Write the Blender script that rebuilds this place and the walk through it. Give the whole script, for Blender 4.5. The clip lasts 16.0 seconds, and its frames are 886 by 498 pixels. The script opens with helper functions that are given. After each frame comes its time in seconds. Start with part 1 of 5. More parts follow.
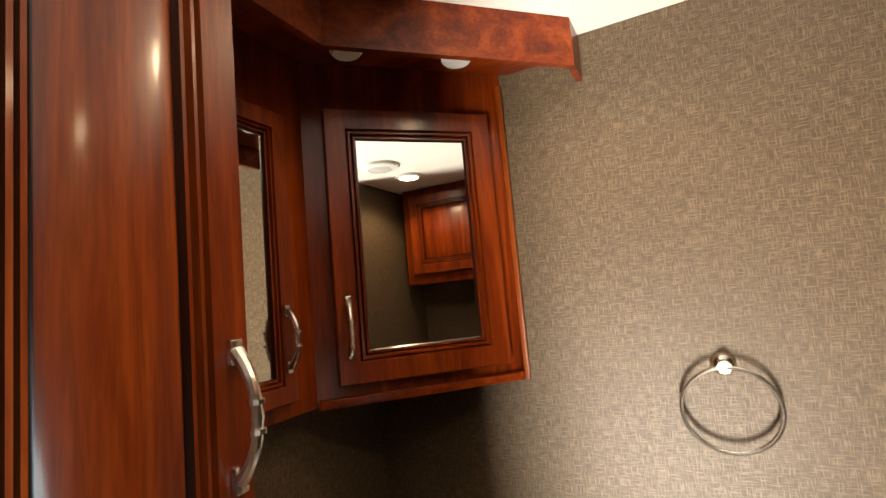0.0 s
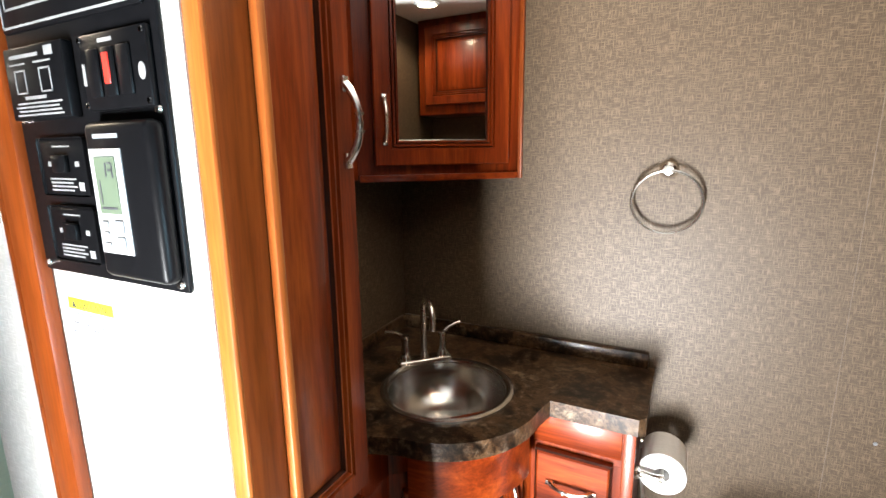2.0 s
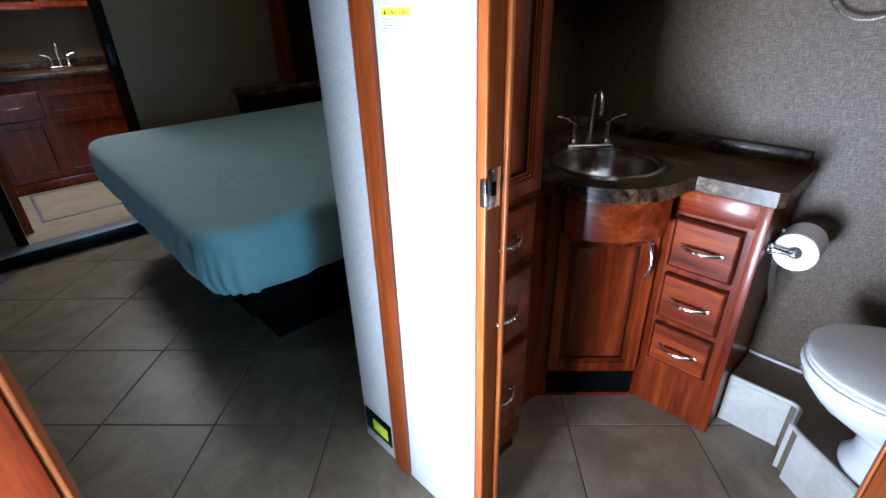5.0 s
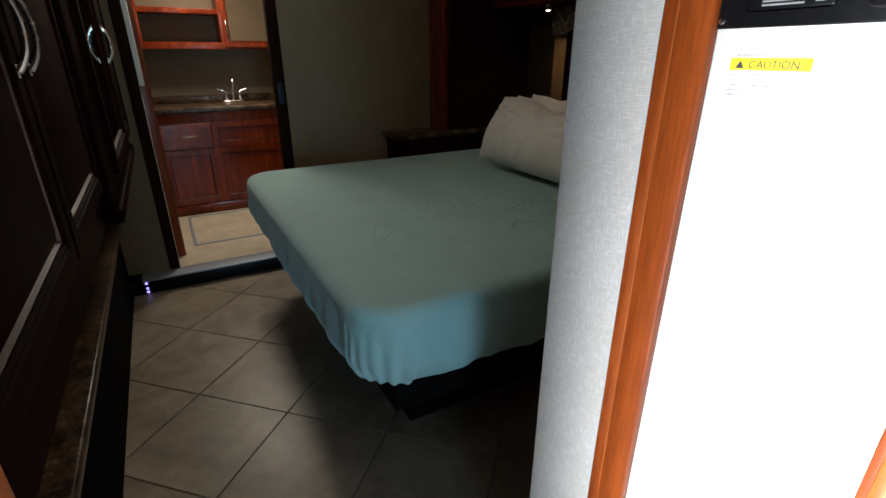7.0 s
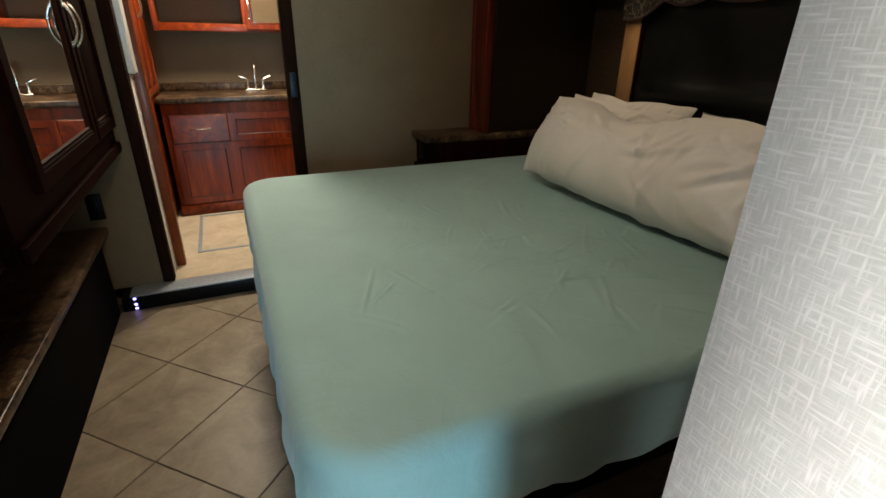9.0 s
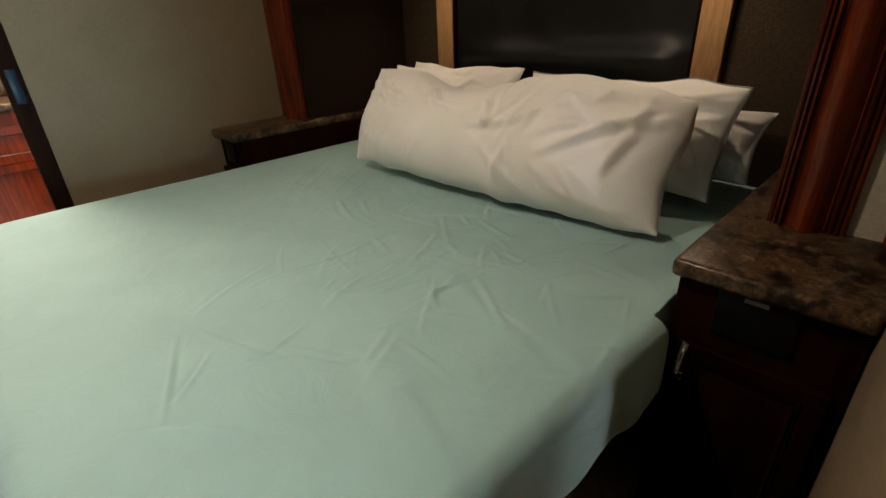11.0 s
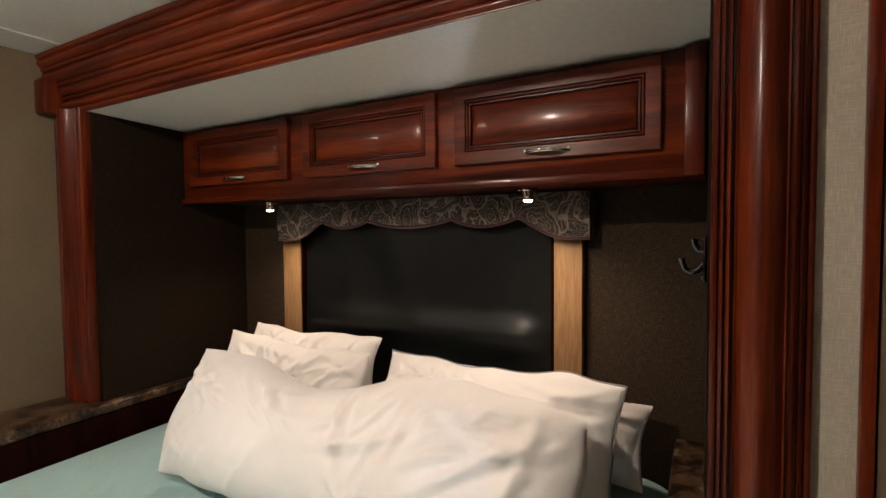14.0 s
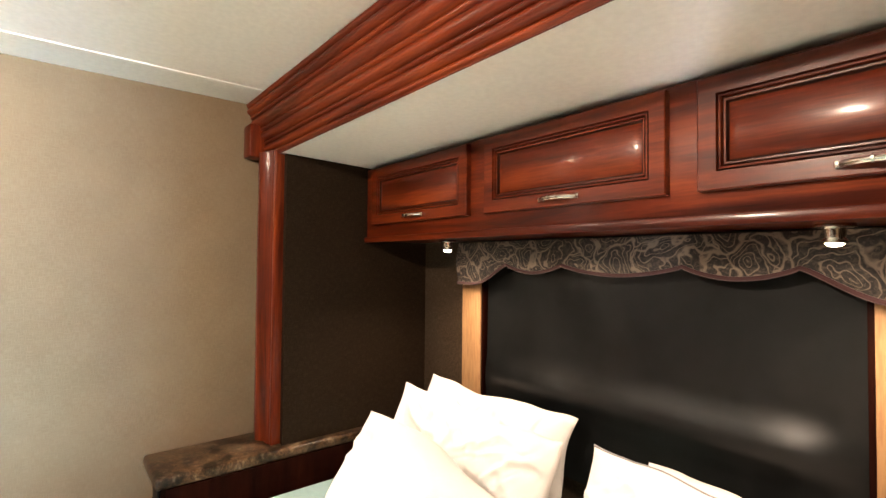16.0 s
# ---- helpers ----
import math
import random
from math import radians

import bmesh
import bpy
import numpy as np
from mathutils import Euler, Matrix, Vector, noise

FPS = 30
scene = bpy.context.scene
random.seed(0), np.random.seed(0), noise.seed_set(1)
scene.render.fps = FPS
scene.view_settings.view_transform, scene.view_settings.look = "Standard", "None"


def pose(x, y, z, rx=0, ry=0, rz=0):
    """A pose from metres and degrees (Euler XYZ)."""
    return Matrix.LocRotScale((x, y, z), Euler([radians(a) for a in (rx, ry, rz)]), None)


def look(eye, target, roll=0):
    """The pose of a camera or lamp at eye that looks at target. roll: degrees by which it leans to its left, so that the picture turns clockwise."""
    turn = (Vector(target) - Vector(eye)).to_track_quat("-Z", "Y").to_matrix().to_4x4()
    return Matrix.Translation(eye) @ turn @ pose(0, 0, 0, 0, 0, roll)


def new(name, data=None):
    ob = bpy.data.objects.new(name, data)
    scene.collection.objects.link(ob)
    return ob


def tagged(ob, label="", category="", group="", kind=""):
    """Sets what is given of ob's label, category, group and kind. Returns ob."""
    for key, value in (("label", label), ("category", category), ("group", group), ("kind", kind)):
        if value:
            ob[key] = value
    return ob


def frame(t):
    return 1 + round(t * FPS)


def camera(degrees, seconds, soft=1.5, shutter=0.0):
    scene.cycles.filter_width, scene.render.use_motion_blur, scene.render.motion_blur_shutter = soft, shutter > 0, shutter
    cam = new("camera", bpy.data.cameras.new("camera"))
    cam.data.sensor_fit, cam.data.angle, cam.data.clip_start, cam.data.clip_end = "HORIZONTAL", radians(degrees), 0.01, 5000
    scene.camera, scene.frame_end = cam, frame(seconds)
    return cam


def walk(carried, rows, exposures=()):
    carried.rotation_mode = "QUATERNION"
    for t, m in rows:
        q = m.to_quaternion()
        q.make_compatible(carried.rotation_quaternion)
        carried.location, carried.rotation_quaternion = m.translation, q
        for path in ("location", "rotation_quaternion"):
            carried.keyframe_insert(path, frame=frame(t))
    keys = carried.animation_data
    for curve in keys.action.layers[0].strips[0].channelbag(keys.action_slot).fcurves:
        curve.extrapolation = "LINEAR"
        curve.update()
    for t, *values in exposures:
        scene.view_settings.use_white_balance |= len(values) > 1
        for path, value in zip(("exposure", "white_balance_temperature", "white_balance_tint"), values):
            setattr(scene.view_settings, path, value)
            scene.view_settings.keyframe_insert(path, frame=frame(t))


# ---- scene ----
cam = camera(85.7, 16.0)
PATH = [
    (0, (0.016, -0.001, 1.568), (-0.871, 1.781, 1.765), -5.1),
    (0.5, (0.02, -0.027, 1.538), (-0.962, 1.714, 1.589), -3.8),
    (1, (0.037, -0.105, 1.509), (-0.981, 1.612, 1.396), -2.5),
    (1.5, (0.075, -0.197, 1.484), (-0.903, 1.532, 1.253), -1.3),
    (2, (0.103, -0.274, 1.443), (-0.787, 1.472, 1.043), -0.7),
    (2.5, (0.141, -0.317, 1.414), (-0.741, 1.393, 0.869), -0.6),
    (3, (0.207, -0.372, 1.387), (-0.738, 1.262, 0.726), -0.1),
    (3.5, (0.273, -0.424, 1.37), (-0.682, 1.167, 0.626), 0.2),
    (4, (0.307, -0.48, 1.346), (-0.686, 1.042, 0.51), 0.1),
    (4.5, (0.318, -0.546, 1.312), (-0.784, 0.849, 0.394), -1.1),
    (5, (0.292, -0.603, 1.296), (-1.013, 0.606, 0.383), -1.7),
    (5.2, (0.268, -0.632, 1.296), (-1.113, 0.497, 0.391), -1.8),
    (7.3, (-0.233, -0.558, 1.295), (-1.85, 0.347, 0.542), 0.6),
    (7.5, (-0.285, -0.511, 1.309), (-1.905, 0.377, 0.543), 1.1),
    (8, (-0.388, -0.399, 1.322), (-2.082, 0.36, 0.577), 0.9),
    (8.2, (-0.424, -0.373, 1.324), (-2.143, 0.333, 0.586), 1.2),
    (10.3, (-0.789, -0.162, 1.247), (-2.242, 0.864, 0.332), -1.4),
    (10.5, (-0.807, -0.148, 1.244), (-2.216, 0.945, 0.34), -2.0),
    (11, (-0.842, -0.11, 1.256), (-2.14, 1.133, 0.377), -2.5),
    (11.5, (-0.876, -0.058, 1.272), (-2.164, 1.243, 0.467), -2.5),
    (12, (-0.943, -0.016, 1.293), (-2.11, 1.424, 0.544), -2.1),
    (12.5, (-0.981, 0.022, 1.307), (-2.061, 1.595, 0.707), -3.2),
    (13, (-1.013, 0.051, 1.352), (-1.987, 1.742, 0.919), -2.4),
    (13.5, (-1.018, 0.116, 1.417), (-2.008, 1.836, 1.165), -1.5),
    (14, (-1.056, 0.175, 1.456), (-2.015, 1.928, 1.376), -0.5),
    (14.5, (-1.139, 0.233, 1.484), (-2.044, 2.016, 1.504), -0.9),
    (15, (-1.21, 0.273, 1.505), (-2.246, 1.984, 1.544), -0.6),
    (15.5, (-1.261, 0.363, 1.507), (-2.522, 1.913, 1.579), 0.0),
    (16, (-1.296, 0.454, 1.504), (-2.845, 1.718, 1.554), 0.5),
]
EXPOSURES = [(0.0, 0.1, 8500, 13), (0.5, 0.25, 8200, 12), (1.0, 0.55, 7200, 10), (1.5, 0.5, 6900, 10), (2.5, 0.25, 6400, 10), (3.5, -0.15, 5900, 10), (4.0, -0.45, 5600, 10), (5.0, -0.8, 5200, 10), (7.5, -0.65, 6900, 10), (8.0, -0.35, 7200, 10), (10.5, 1.0, 7000, 11), (12.0, 1.2, 6800, 12), (13.0, 1.5, 6400, 13), (14.0, 1.95, 6400, 17), (14.5, 2.2, 6400, 19), (15.0, 2.6, 6500, 20), (16.0, 3.3, 6900, 20)]
walk(cam, [(t, look(eye, target, roll)) for t, eye, target, roll in PATH], EXPOSURES)

# ---- world, windows and lamps ----
world = bpy.data.worlds.new("sky")
scene.world = world
world.use_nodes = True
wn = world.node_tree.nodes
sky = wn.new("ShaderNodeTexSky")
sky.sky_type, sky.sun_disc = "NISHITA", False
sky.sun_elevation, sky.sun_rotation = radians(40), radians(150)
world.node_tree.links.new(sky.outputs[0], wn["Background"].inputs[0])
wn["Background"].inputs[1].default_value = 0.08


def lamp(name, kind, watts, m, color, size=0.1, size_y=None, spot=60, blend=0.5):
    data = bpy.data.lights.new(name, kind)
    data.energy, data.color = watts, color
    if kind == "AREA":
        data.shape, data.size, data.size_y = "RECTANGLE", size, size_y or size
    else:
        data.shadow_soft_size = size
    if kind == "SPOT":
        data.spot_size, data.spot_blend = radians(spot), blend
    ob = new(name, data)
    ob.matrix_world = m
    return ob


DAY, WARM = (0.90, 0.95, 1.0), (1.0, 0.80, 0.58)
# daylight, thrown up low through the open side door and along the hall
lamp("side_door_light", "AREA", 84, look((-0.11, -1.31, 0.38), (-0.36, 0.0, 0.98)), DAY, 0.36, 0.72).data.spread = radians(108)
# weak fill for the hall, set before an added window out of view
lamp("hall_window_light", "AREA", 2.5, look((1.55, -1.31, 0.75), (0.3, 0.0, 0.6)), DAY, 0.9, 0.8)
# added fill at the closed hall end, for bluish daylight on the bed foot
lamp("coach_light", "AREA", 33, look((2.55, -0.72, 0.60), (-1.4, -0.30, 0.95)), (0.44, 0.78, 1.0), 0.9, 0.8).data.spread = radians(110)
# washroom downlights
for lx, ly, watts, cone in ((-0.08, 0.66, 7, 150), (0.48, 0.33, 10.0, 145)):
    lamp("washroom_downlight", "SPOT", watts, look((lx, ly, 2.112), (lx, ly - 0.001, 0)), WARM, 0.03, spot=cone, blend=0.5)
# reading lamps under the overhead cabinets
for lx in (-2.600, -1.515):
    lamp("reading_light", "SPOT", 2.2, look((lx, 1.54, 1.530), (lx + 0.02, 1.48, 0.0)), WARM, 0.015, spot=140, blend=0.7)
# bedroom ceiling lamps, behind the walker
for lx, ly, watts in ((-1.84, -0.10, 9.5), (-2.93, 0.0, 0.8)):
    lamp("ceiling_lamp_light", "POINT", watts, pose(lx, ly, 2.100), (1.0, 0.84, 0.64), 0.022)
# extra spot added at the first ceiling lamp to brighten bed and pillows
lamp("ceiling_lamp_beam", "SPOT", 9, look((-1.84, -0.10, 2.108), (-1.86, 0.25, 0)), (1.0, 0.88, 0.74), 0.03, spot=110, blend=0.8)
# second washroom
lamp("vanity_room_light", "AREA", 32, look((-4.12, -0.1, 2.10), (-4.12, -0.1, 0)), (1.0, 0.9, 0.75), 0.4)

# ---- materials ----


def material(name, rough=0.5, metal=0.0, coat=0.0):
    m = bpy.data.materials.new(name)
    m.use_nodes = True
    b = m.node_tree.nodes["Principled BSDF"]
    b.inputs["Roughness"].default_value = rough
    b.inputs["Metallic"].default_value = metal
    b.inputs["Coat Weight"].default_value = coat
    return m, m.node_tree.nodes, m.node_tree.links, b


def place(n, l, scale=(1, 1, 1), turn=(0, 0, 0), rand=0.0):
    """Coordinates in metres, scaled; rand shifts them by object."""
    geo = n.new("ShaderNodeNewGeometry")
    mp = n.new("ShaderNodeMapping")
    mp.inputs["Scale"].default_value = scale
    mp.inputs["Rotation"].default_value = [radians(a) for a in turn]
    l.new(geo.outputs["Position"], mp.inputs["Vector"])
    if rand:
        info = n.new("ShaderNodeObjectInfo")
        mul = n.new("ShaderNodeMath")
        mul.operation = "MULTIPLY"
        mul.inputs[1].default_value = rand
        l.new(info.outputs["Random"], mul.inputs[0])
        comb = n.new("ShaderNodeCombineXYZ")
        for k in range(3):
            l.new(mul.outputs[0], comb.inputs[k])
        l.new(comb.outputs[0], mp.inputs["Location"])
    return mp.outputs[0]


def noisy(n, l, vec, scale, detail=4.0, rough=0.55, distort=0.0):
    t = n.new("ShaderNodeTexNoise")
    t.inputs["Scale"].default_value = scale
    t.inputs["Detail"].default_value = detail
    t.inputs["Roughness"].default_value = rough
    t.inputs["Distortion"].default_value = distort
    l.new(vec, t.inputs["Vector"])
    return t.outputs["Fac"]


def ramp(n, l, fac, *stops):
    r = n.new("ShaderNodeValToRGB")
    e = r.color_ramp.elements
    while len(e) < len(stops):
        e.new(0.5)
    for k, (p, c) in enumerate(stops):
        e[k].position = p
        e[k].color = (*c, 1) if len(c) == 3 else c
    l.new(fac, r.inputs[0])
    return r.outputs[0]


def mixed(n, l, a, b, fac, kind="MIX"):
    m = n.new("ShaderNodeMix")
    m.data_type, m.blend_type = "RGBA", kind
    for sock, v in ((m.inputs["Factor"], fac), (m.inputs["A"], a), (m.inputs["B"], b)):
        if isinstance(v, (float, int)):
            sock.default_value = v
        elif isinstance(v, tuple):
            sock.default_value = (*v, 1)
        else:
            l.new(v, sock)
    return m.outputs["Result"]


def bump(n, l, b, height, strength=0.3, dist=0.002):
    k = n.new("ShaderNodeBump")
    k.inputs["Strength"].default_value = strength
    k.inputs["Distance"].default_value = dist
    l.new(height, k.inputs["Height"])
    l.new(k.outputs[0], b.inputs["Normal"])


def roughness(n, l, b, fac, lo, hi):
    mr = n.new("ShaderNodeMapRange")
    mr.inputs["To Min"].default_value, mr.inputs["To Max"].default_value = lo, hi
    l.new(fac, mr.inputs["Value"])
    l.new(mr.outputs[0], b.inputs["Roughness"])


def wood(name, dark, mid, light, axis="z", rough=0.32, coat=0.22, shine=0.2):
    m, n, l, b = material(name, rough, 0, coat)
    b.inputs["Specular IOR Level"].default_value = shine
    s = {"x": (0.07, 1, 1), "y": (1, 0.07, 1), "z": (1, 1, 0.07)}[axis]
    v = place(n, l, s, rand=7.0)
    big = noisy(n, l, v, 20, 6, 0.65, 0.5)
    fine = noisy(n, l, v, 190, 3, 0.6)
    blot = noisy(n, l, place(n, l, (1, 1, 0.5), rand=3.0), 5, 2)
    c = ramp(n, l, big, (0.3, dark), (0.5, mid), (0.72, light))
    f = ramp(n, l, fine, (0.38, (0.42, 0.34, 0.30)), (0.58, (1, 1, 1)))
    c = mixed(n, l, c, f, 0.4, "MULTIPLY")
    c = mixed(n, l, c, ramp(n, l, blot, (0.3, (0.75, 0.68, 0.65)), (0.7, (1.0, 1.0, 1.0))), 0.6, "MULTIPLY")
    l.new(c, b.inputs["Base Color"])
    b.inputs["Coat Roughness"].default_value = 0.14
    roughness(n, l, b, big, rough - 0.06, rough + 0.1)
    bump(n, l, b, fine, 0.08, 0.001)
    return m


def linen(name, dark, mid, light, size=1.0, rough=0.6, relief=0.35, sheen=0.2):
    """Woven-look wall vinyl: short threads both ways."""
    m, n, l, b = material(name, rough)
    b.inputs["Specular IOR Level"].default_value = sheen
    geo = n.new("ShaderNodeNewGeometry")
    sep = n.new("ShaderNodeSeparateXYZ")
    l.new(geo.outputs["Position"], sep.inputs[0])
    add = n.new("ShaderNodeMath")
    l.new(sep.outputs[0], add.inputs[0])
    l.new(sep.outputs[1], add.inputs[1])
    com = n.new("ShaderNodeCombineXYZ")
    l.new(add.outputs[0], com.inputs[0])
    l.new(sep.outputs[2], com.inputs[1])

    def threads(sx, sy):
        mp = n.new("ShaderNodeMapping")
        mp.inputs["Scale"].default_value = (sx, sy, 1)
        l.new(com.outputs[0], mp.inputs["Vector"])
        return noisy(n, l, mp.outputs[0], 1.0, 1.5, 0.5)

    h = threads(38 / size, 430 / size)
    w = threads(430 / size, 38 / size)
    big = noisy(n, l, place(n, l), 6 / size, 3)
    half = n.new("ShaderNodeMath")
    half.operation = "MAXIMUM"
    l.new(h, half.inputs[0])
    l.new(w, half.inputs[1])
    c = ramp(n, l, half.outputs[0], (0.47, dark), (0.57, mid), (0.70, light))
    c = mixed(n, l, c, ramp(n, l, big, (0.3, (0.88, 0.86, 0.84)), (0.7, (1, 1, 1))), 0.7, "MULTIPLY")
    l.new(c, b.inputs["Base Color"])
    roughness(n, l, b, half.outputs[0], rough + 0.15, rough - 0.12)
    bump(n, l, b, half.outputs[0], relief, 0.0012)
    return m


def plain(name, color, rough=0.5, metal=0.0, grain=40, amount=0.15, relief=0.0, coat=0.0, shine=0.5):
    m, n, l, b = material(name, rough, metal, coat)
    b.inputs["Specular IOR Level"].default_value = shine
    f = noisy(n, l, place(n, l), grain, 5)
    g = noisy(n, l, place(n, l), grain / 12, 3)
    lo = tuple(c * (1 - amount) for c in color)
    hi = tuple(min(1, c * (1 + amount)) for c in color)
    c = ramp(n, l, f, (0.35, lo), (0.65, hi))
    c = mixed(n, l, c, ramp(n, l, g, (0.3, (1 - amount,) * 3), (0.7, (1, 1, 1))), 0.6, "MULTIPLY")
    l.new(c, b.inputs["Base Color"])
    roughness(n, l, b, f, max(0.02, rough - 0.05), rough + 0.06)
    if relief:
        bump(n, l, b, f, relief, 0.002)
    return m


def stone(name):
    """Mottled brown laminate that imitates granite."""
    m, n, l, b = material(name, 0.3, 0, 0.05)
    b.inputs["Specular IOR Level"].default_value = 0.25
    v = place(n, l)
    a = noisy(n, l, v, 11, 9, 0.70, 0.25)
    d = noisy(n, l, v, 45, 6, 0.68, 0.2)
    c = ramp(n, l, a, (0.40, (0.002, 0.0014, 0.001)), (0.47, (0.022, 0.010, 0.0045)), (0.53, (0.110, 0.060, 0.029)), (0.57, (0.030, 0.014, 0.007)), (0.66, (0.24, 0.165, 0.10)))
    c2 = ramp(n, l, d, (0.42, (0.004, 0.0025, 0.0015)), (0.53, (0.06, 0.034, 0.018)), (0.68, (0.30, 0.23, 0.16)))
    l.new(mixed(n, l, c, c2, 0.30), b.inputs["Base Color"])
    roughness(n, l, b, d, 0.22, 0.4)
    bump(n, l, b, d, 0.05, 0.001)
    return m


def tile_stone(name, a, c, e):
    m, n, l, b = material(name, 0.38)
    v = place(n, l, rand=9.0)
    big = noisy(n, l, v, 7, 6, 0.6, 0.6)
    fine = noisy(n, l, v, 60, 6, 0.7)
    k = ramp(n, l, big, (0.3, a), (0.5, c), (0.7, e))
    k = mixed(n, l, k, ramp(n, l, fine, (0.3, (0.7, 0.68, 0.65)), (0.6, (1, 1, 1))), 0.5, "MULTIPLY")
    l.new(k, b.inputs["Base Color"])
    roughness(n, l, b, fine, 0.3, 0.5)
    bump(n, l, b, fine, 0.12, 0.001)
    return m


def cloth(name, color, weave=900, relief=0.25, wrinkle=0.0, wsize=9, rough=0.85):
    m, n, l, b = material(name, rough)
    b.inputs["Sheen Weight"].default_value = 0.25
    f = noisy(n, l, place(n, l), weave, 2)
    g = noisy(n, l, place(n, l), 5, 3)
    c = ramp(n, l, g, (0.3, tuple(k * 0.9 for k in color)), (0.7, color))
    c = mixed(n, l, c, ramp(n, l, f, (0.3, (0.85,) * 3), (0.7, (1, 1, 1))), 0.5, "MULTIPLY")
    l.new(c, b.inputs["Base Color"])
    if wrinkle:
        w = noisy(n, l, place(n, l, (1, 1, 1), (0, 0, 30)), wsize, 5, 0.6, 1.5)
        bump(n, l, b, w, wrinkle, 0.02)
    else:
        bump(n, l, b, f, relief, 0.0006)
    return m


def paisley(name):
    m, n, l, b = material(name, 0.75)
    v = place(n, l, (1, 1, 1))
    vo = n.new("ShaderNodeTexVoronoi")
    vo.inputs["Scale"].default_value = 9.5
    wob = n.new("ShaderNodeTexNoise")
    wob.inputs["Scale"].default_value = 7
    wob.inputs["Detail"].default_value = 3
    l.new(v, wob.inputs["Vector"])
    vm = n.new("ShaderNodeVectorMath")
    vm.operation = "MULTIPLY_ADD"
    vm.inputs[1].default_value = (0.22, 0.22, 0.22)
    l.new(wob.outputs["Color"], vm.inputs[0])
    l.new(v, vm.inputs[2])
    l.new(vm.outputs[0], vo.inputs["Vector"])
    wv = n.new("ShaderNodeMath")
    wv.operation = "MULTIPLY"
    wv.inputs[1].default_value = 48
    l.new(vo.outputs["Distance"], wv.inputs[0])
    sn = n.new("ShaderNodeMath")
    sn.operation = "SINE"
    l.new(wv.outputs[0], sn.inputs[0])
    nz = noisy(n, l, v, 45, 4, 0.6, 2.0)
    ground = ramp(n, l, nz, (0.36, (0.008, 0.007, 0.007)), (0.52, (0.022, 0.017, 0.014)), (0.66, (0.075, 0.056, 0.041)))
    lines = ramp(n, l, sn.outputs[0], (0.72, (0, 0, 0)), (0.95, (1, 1, 1)))
    edge = n.new("ShaderNodeTexVoronoi")
    edge.feature = "DISTANCE_TO_EDGE"
    edge.inputs["Scale"].default_value = 9.5
    l.new(vm.outputs[0], edge.inputs["Vector"])
    rim = ramp(n, l, edge.outputs["Distance"], (0.015, (1, 1, 1)), (0.05, (0, 0, 0)))
    dots = ramp(n, l, noisy(n, l, v, 150, 2), (0.60, (0, 0, 0)), (0.68, (0.7, 0.7, 0.7)))
    m1 = mixed(n, l, ground, (0.165, 0.128, 0.096), lines)
    m2 = mixed(n, l, m1, (0.185, 0.144, 0.108), rim)
    c = mixed(n, l, m2, (0.085, 0.066, 0.050), dots)
    l.new(c, b.inputs["Base Color"])
    bump(n, l, b, nz, 0.2, 0.002)
    return m


CHERRY = wood("cherry_wood", (0.060, 0.0070, 0.0015), (0.185, 0.0255, 0.0040), (0.345, 0.0640, 0.0095), "z")
CHERRY_X = wood("cherry_wood_across", (0.060, 0.0070, 0.0015), (0.185, 0.0255, 0.0040), (0.345, 0.0640, 0.0095), "x")
# same cherry, darkened in colour to imitate the dimmer bed niche
BED_CHERRY = wood("dimmed_cherry_wood", (0.032, 0.0040, 0.0013), (0.108, 0.0145, 0.0034), (0.235, 0.0410, 0.0080), "z")
BED_CHERRY_X = wood("dimmed_cherry_wood_across", (0.032, 0.0040, 0.0013), (0.108, 0.0145, 0.0034), (0.235, 0.0410, 0.0080), "x")
# cherry taken almost to black: the shade on wardrobe and nightstands is in its colour
SHADED_CHERRY = wood("shaded_cherry_wood", (0.0035, 0.0008, 0.0005), (0.009, 0.0018, 0.0008), (0.018, 0.0036, 0.0014), "z", 0.55, 0.0, 0.025)
GLAZE = wood("dark_glazed_wood", (0.014, 0.0035, 0.002), (0.030, 0.007, 0.003), (0.06, 0.013, 0.005), "z")
ORANGE = wood("orange_veneer", (0.155, 0.030, 0.0045), (0.205, 0.042, 0.0065), (0.255, 0.057, 0.010), "z", 0.36, 0.08)
DOOR_VENEER = wood("door_veneer", (0.115, 0.024, 0.0028), (0.155, 0.035, 0.0040), (0.190, 0.047, 0.0062), "z", 0.55, 0.0, 0.04)
PALE_EDGE = wood("pale_wood_edge", (0.28, 0.068, 0.013), (0.34, 0.090, 0.018), (0.42, 0.120, 0.028), "z", 0.35, 0.1)
OAK = wood("pale_oak", (0.30, 0.17, 0.075), (0.33, 0.19, 0.088), (0.37, 0.22, 0.105), "z", 0.4, 0.0)
TAUPE = linen("taupe_linen_vinyl", (0.058, 0.0375, 0.0215), (0.085, 0.058, 0.0345), (0.135, 0.096, 0.060), 0.92, rough=0.5, relief=0.07, sheen=0.3)
WHITE_LINEN = linen("white_linen_vinyl", (0.43, 0.42, 0.40), (0.47, 0.46, 0.44), (0.56, 0.55, 0.53), 0.8, relief=0.10)
PALE_TAN = linen("pale_tan_vinyl", (0.42, 0.37, 0.30), (0.46, 0.41, 0.335), (0.52, 0.465, 0.385), 0.9, relief=0.06, sheen=0.1)
TAN = linen("tan_wall_vinyl", (0.172, 0.125, 0.080), (0.185, 0.136, 0.088), (0.198, 0.147, 0.097), 0.9, relief=0.05, sheen=0.08)
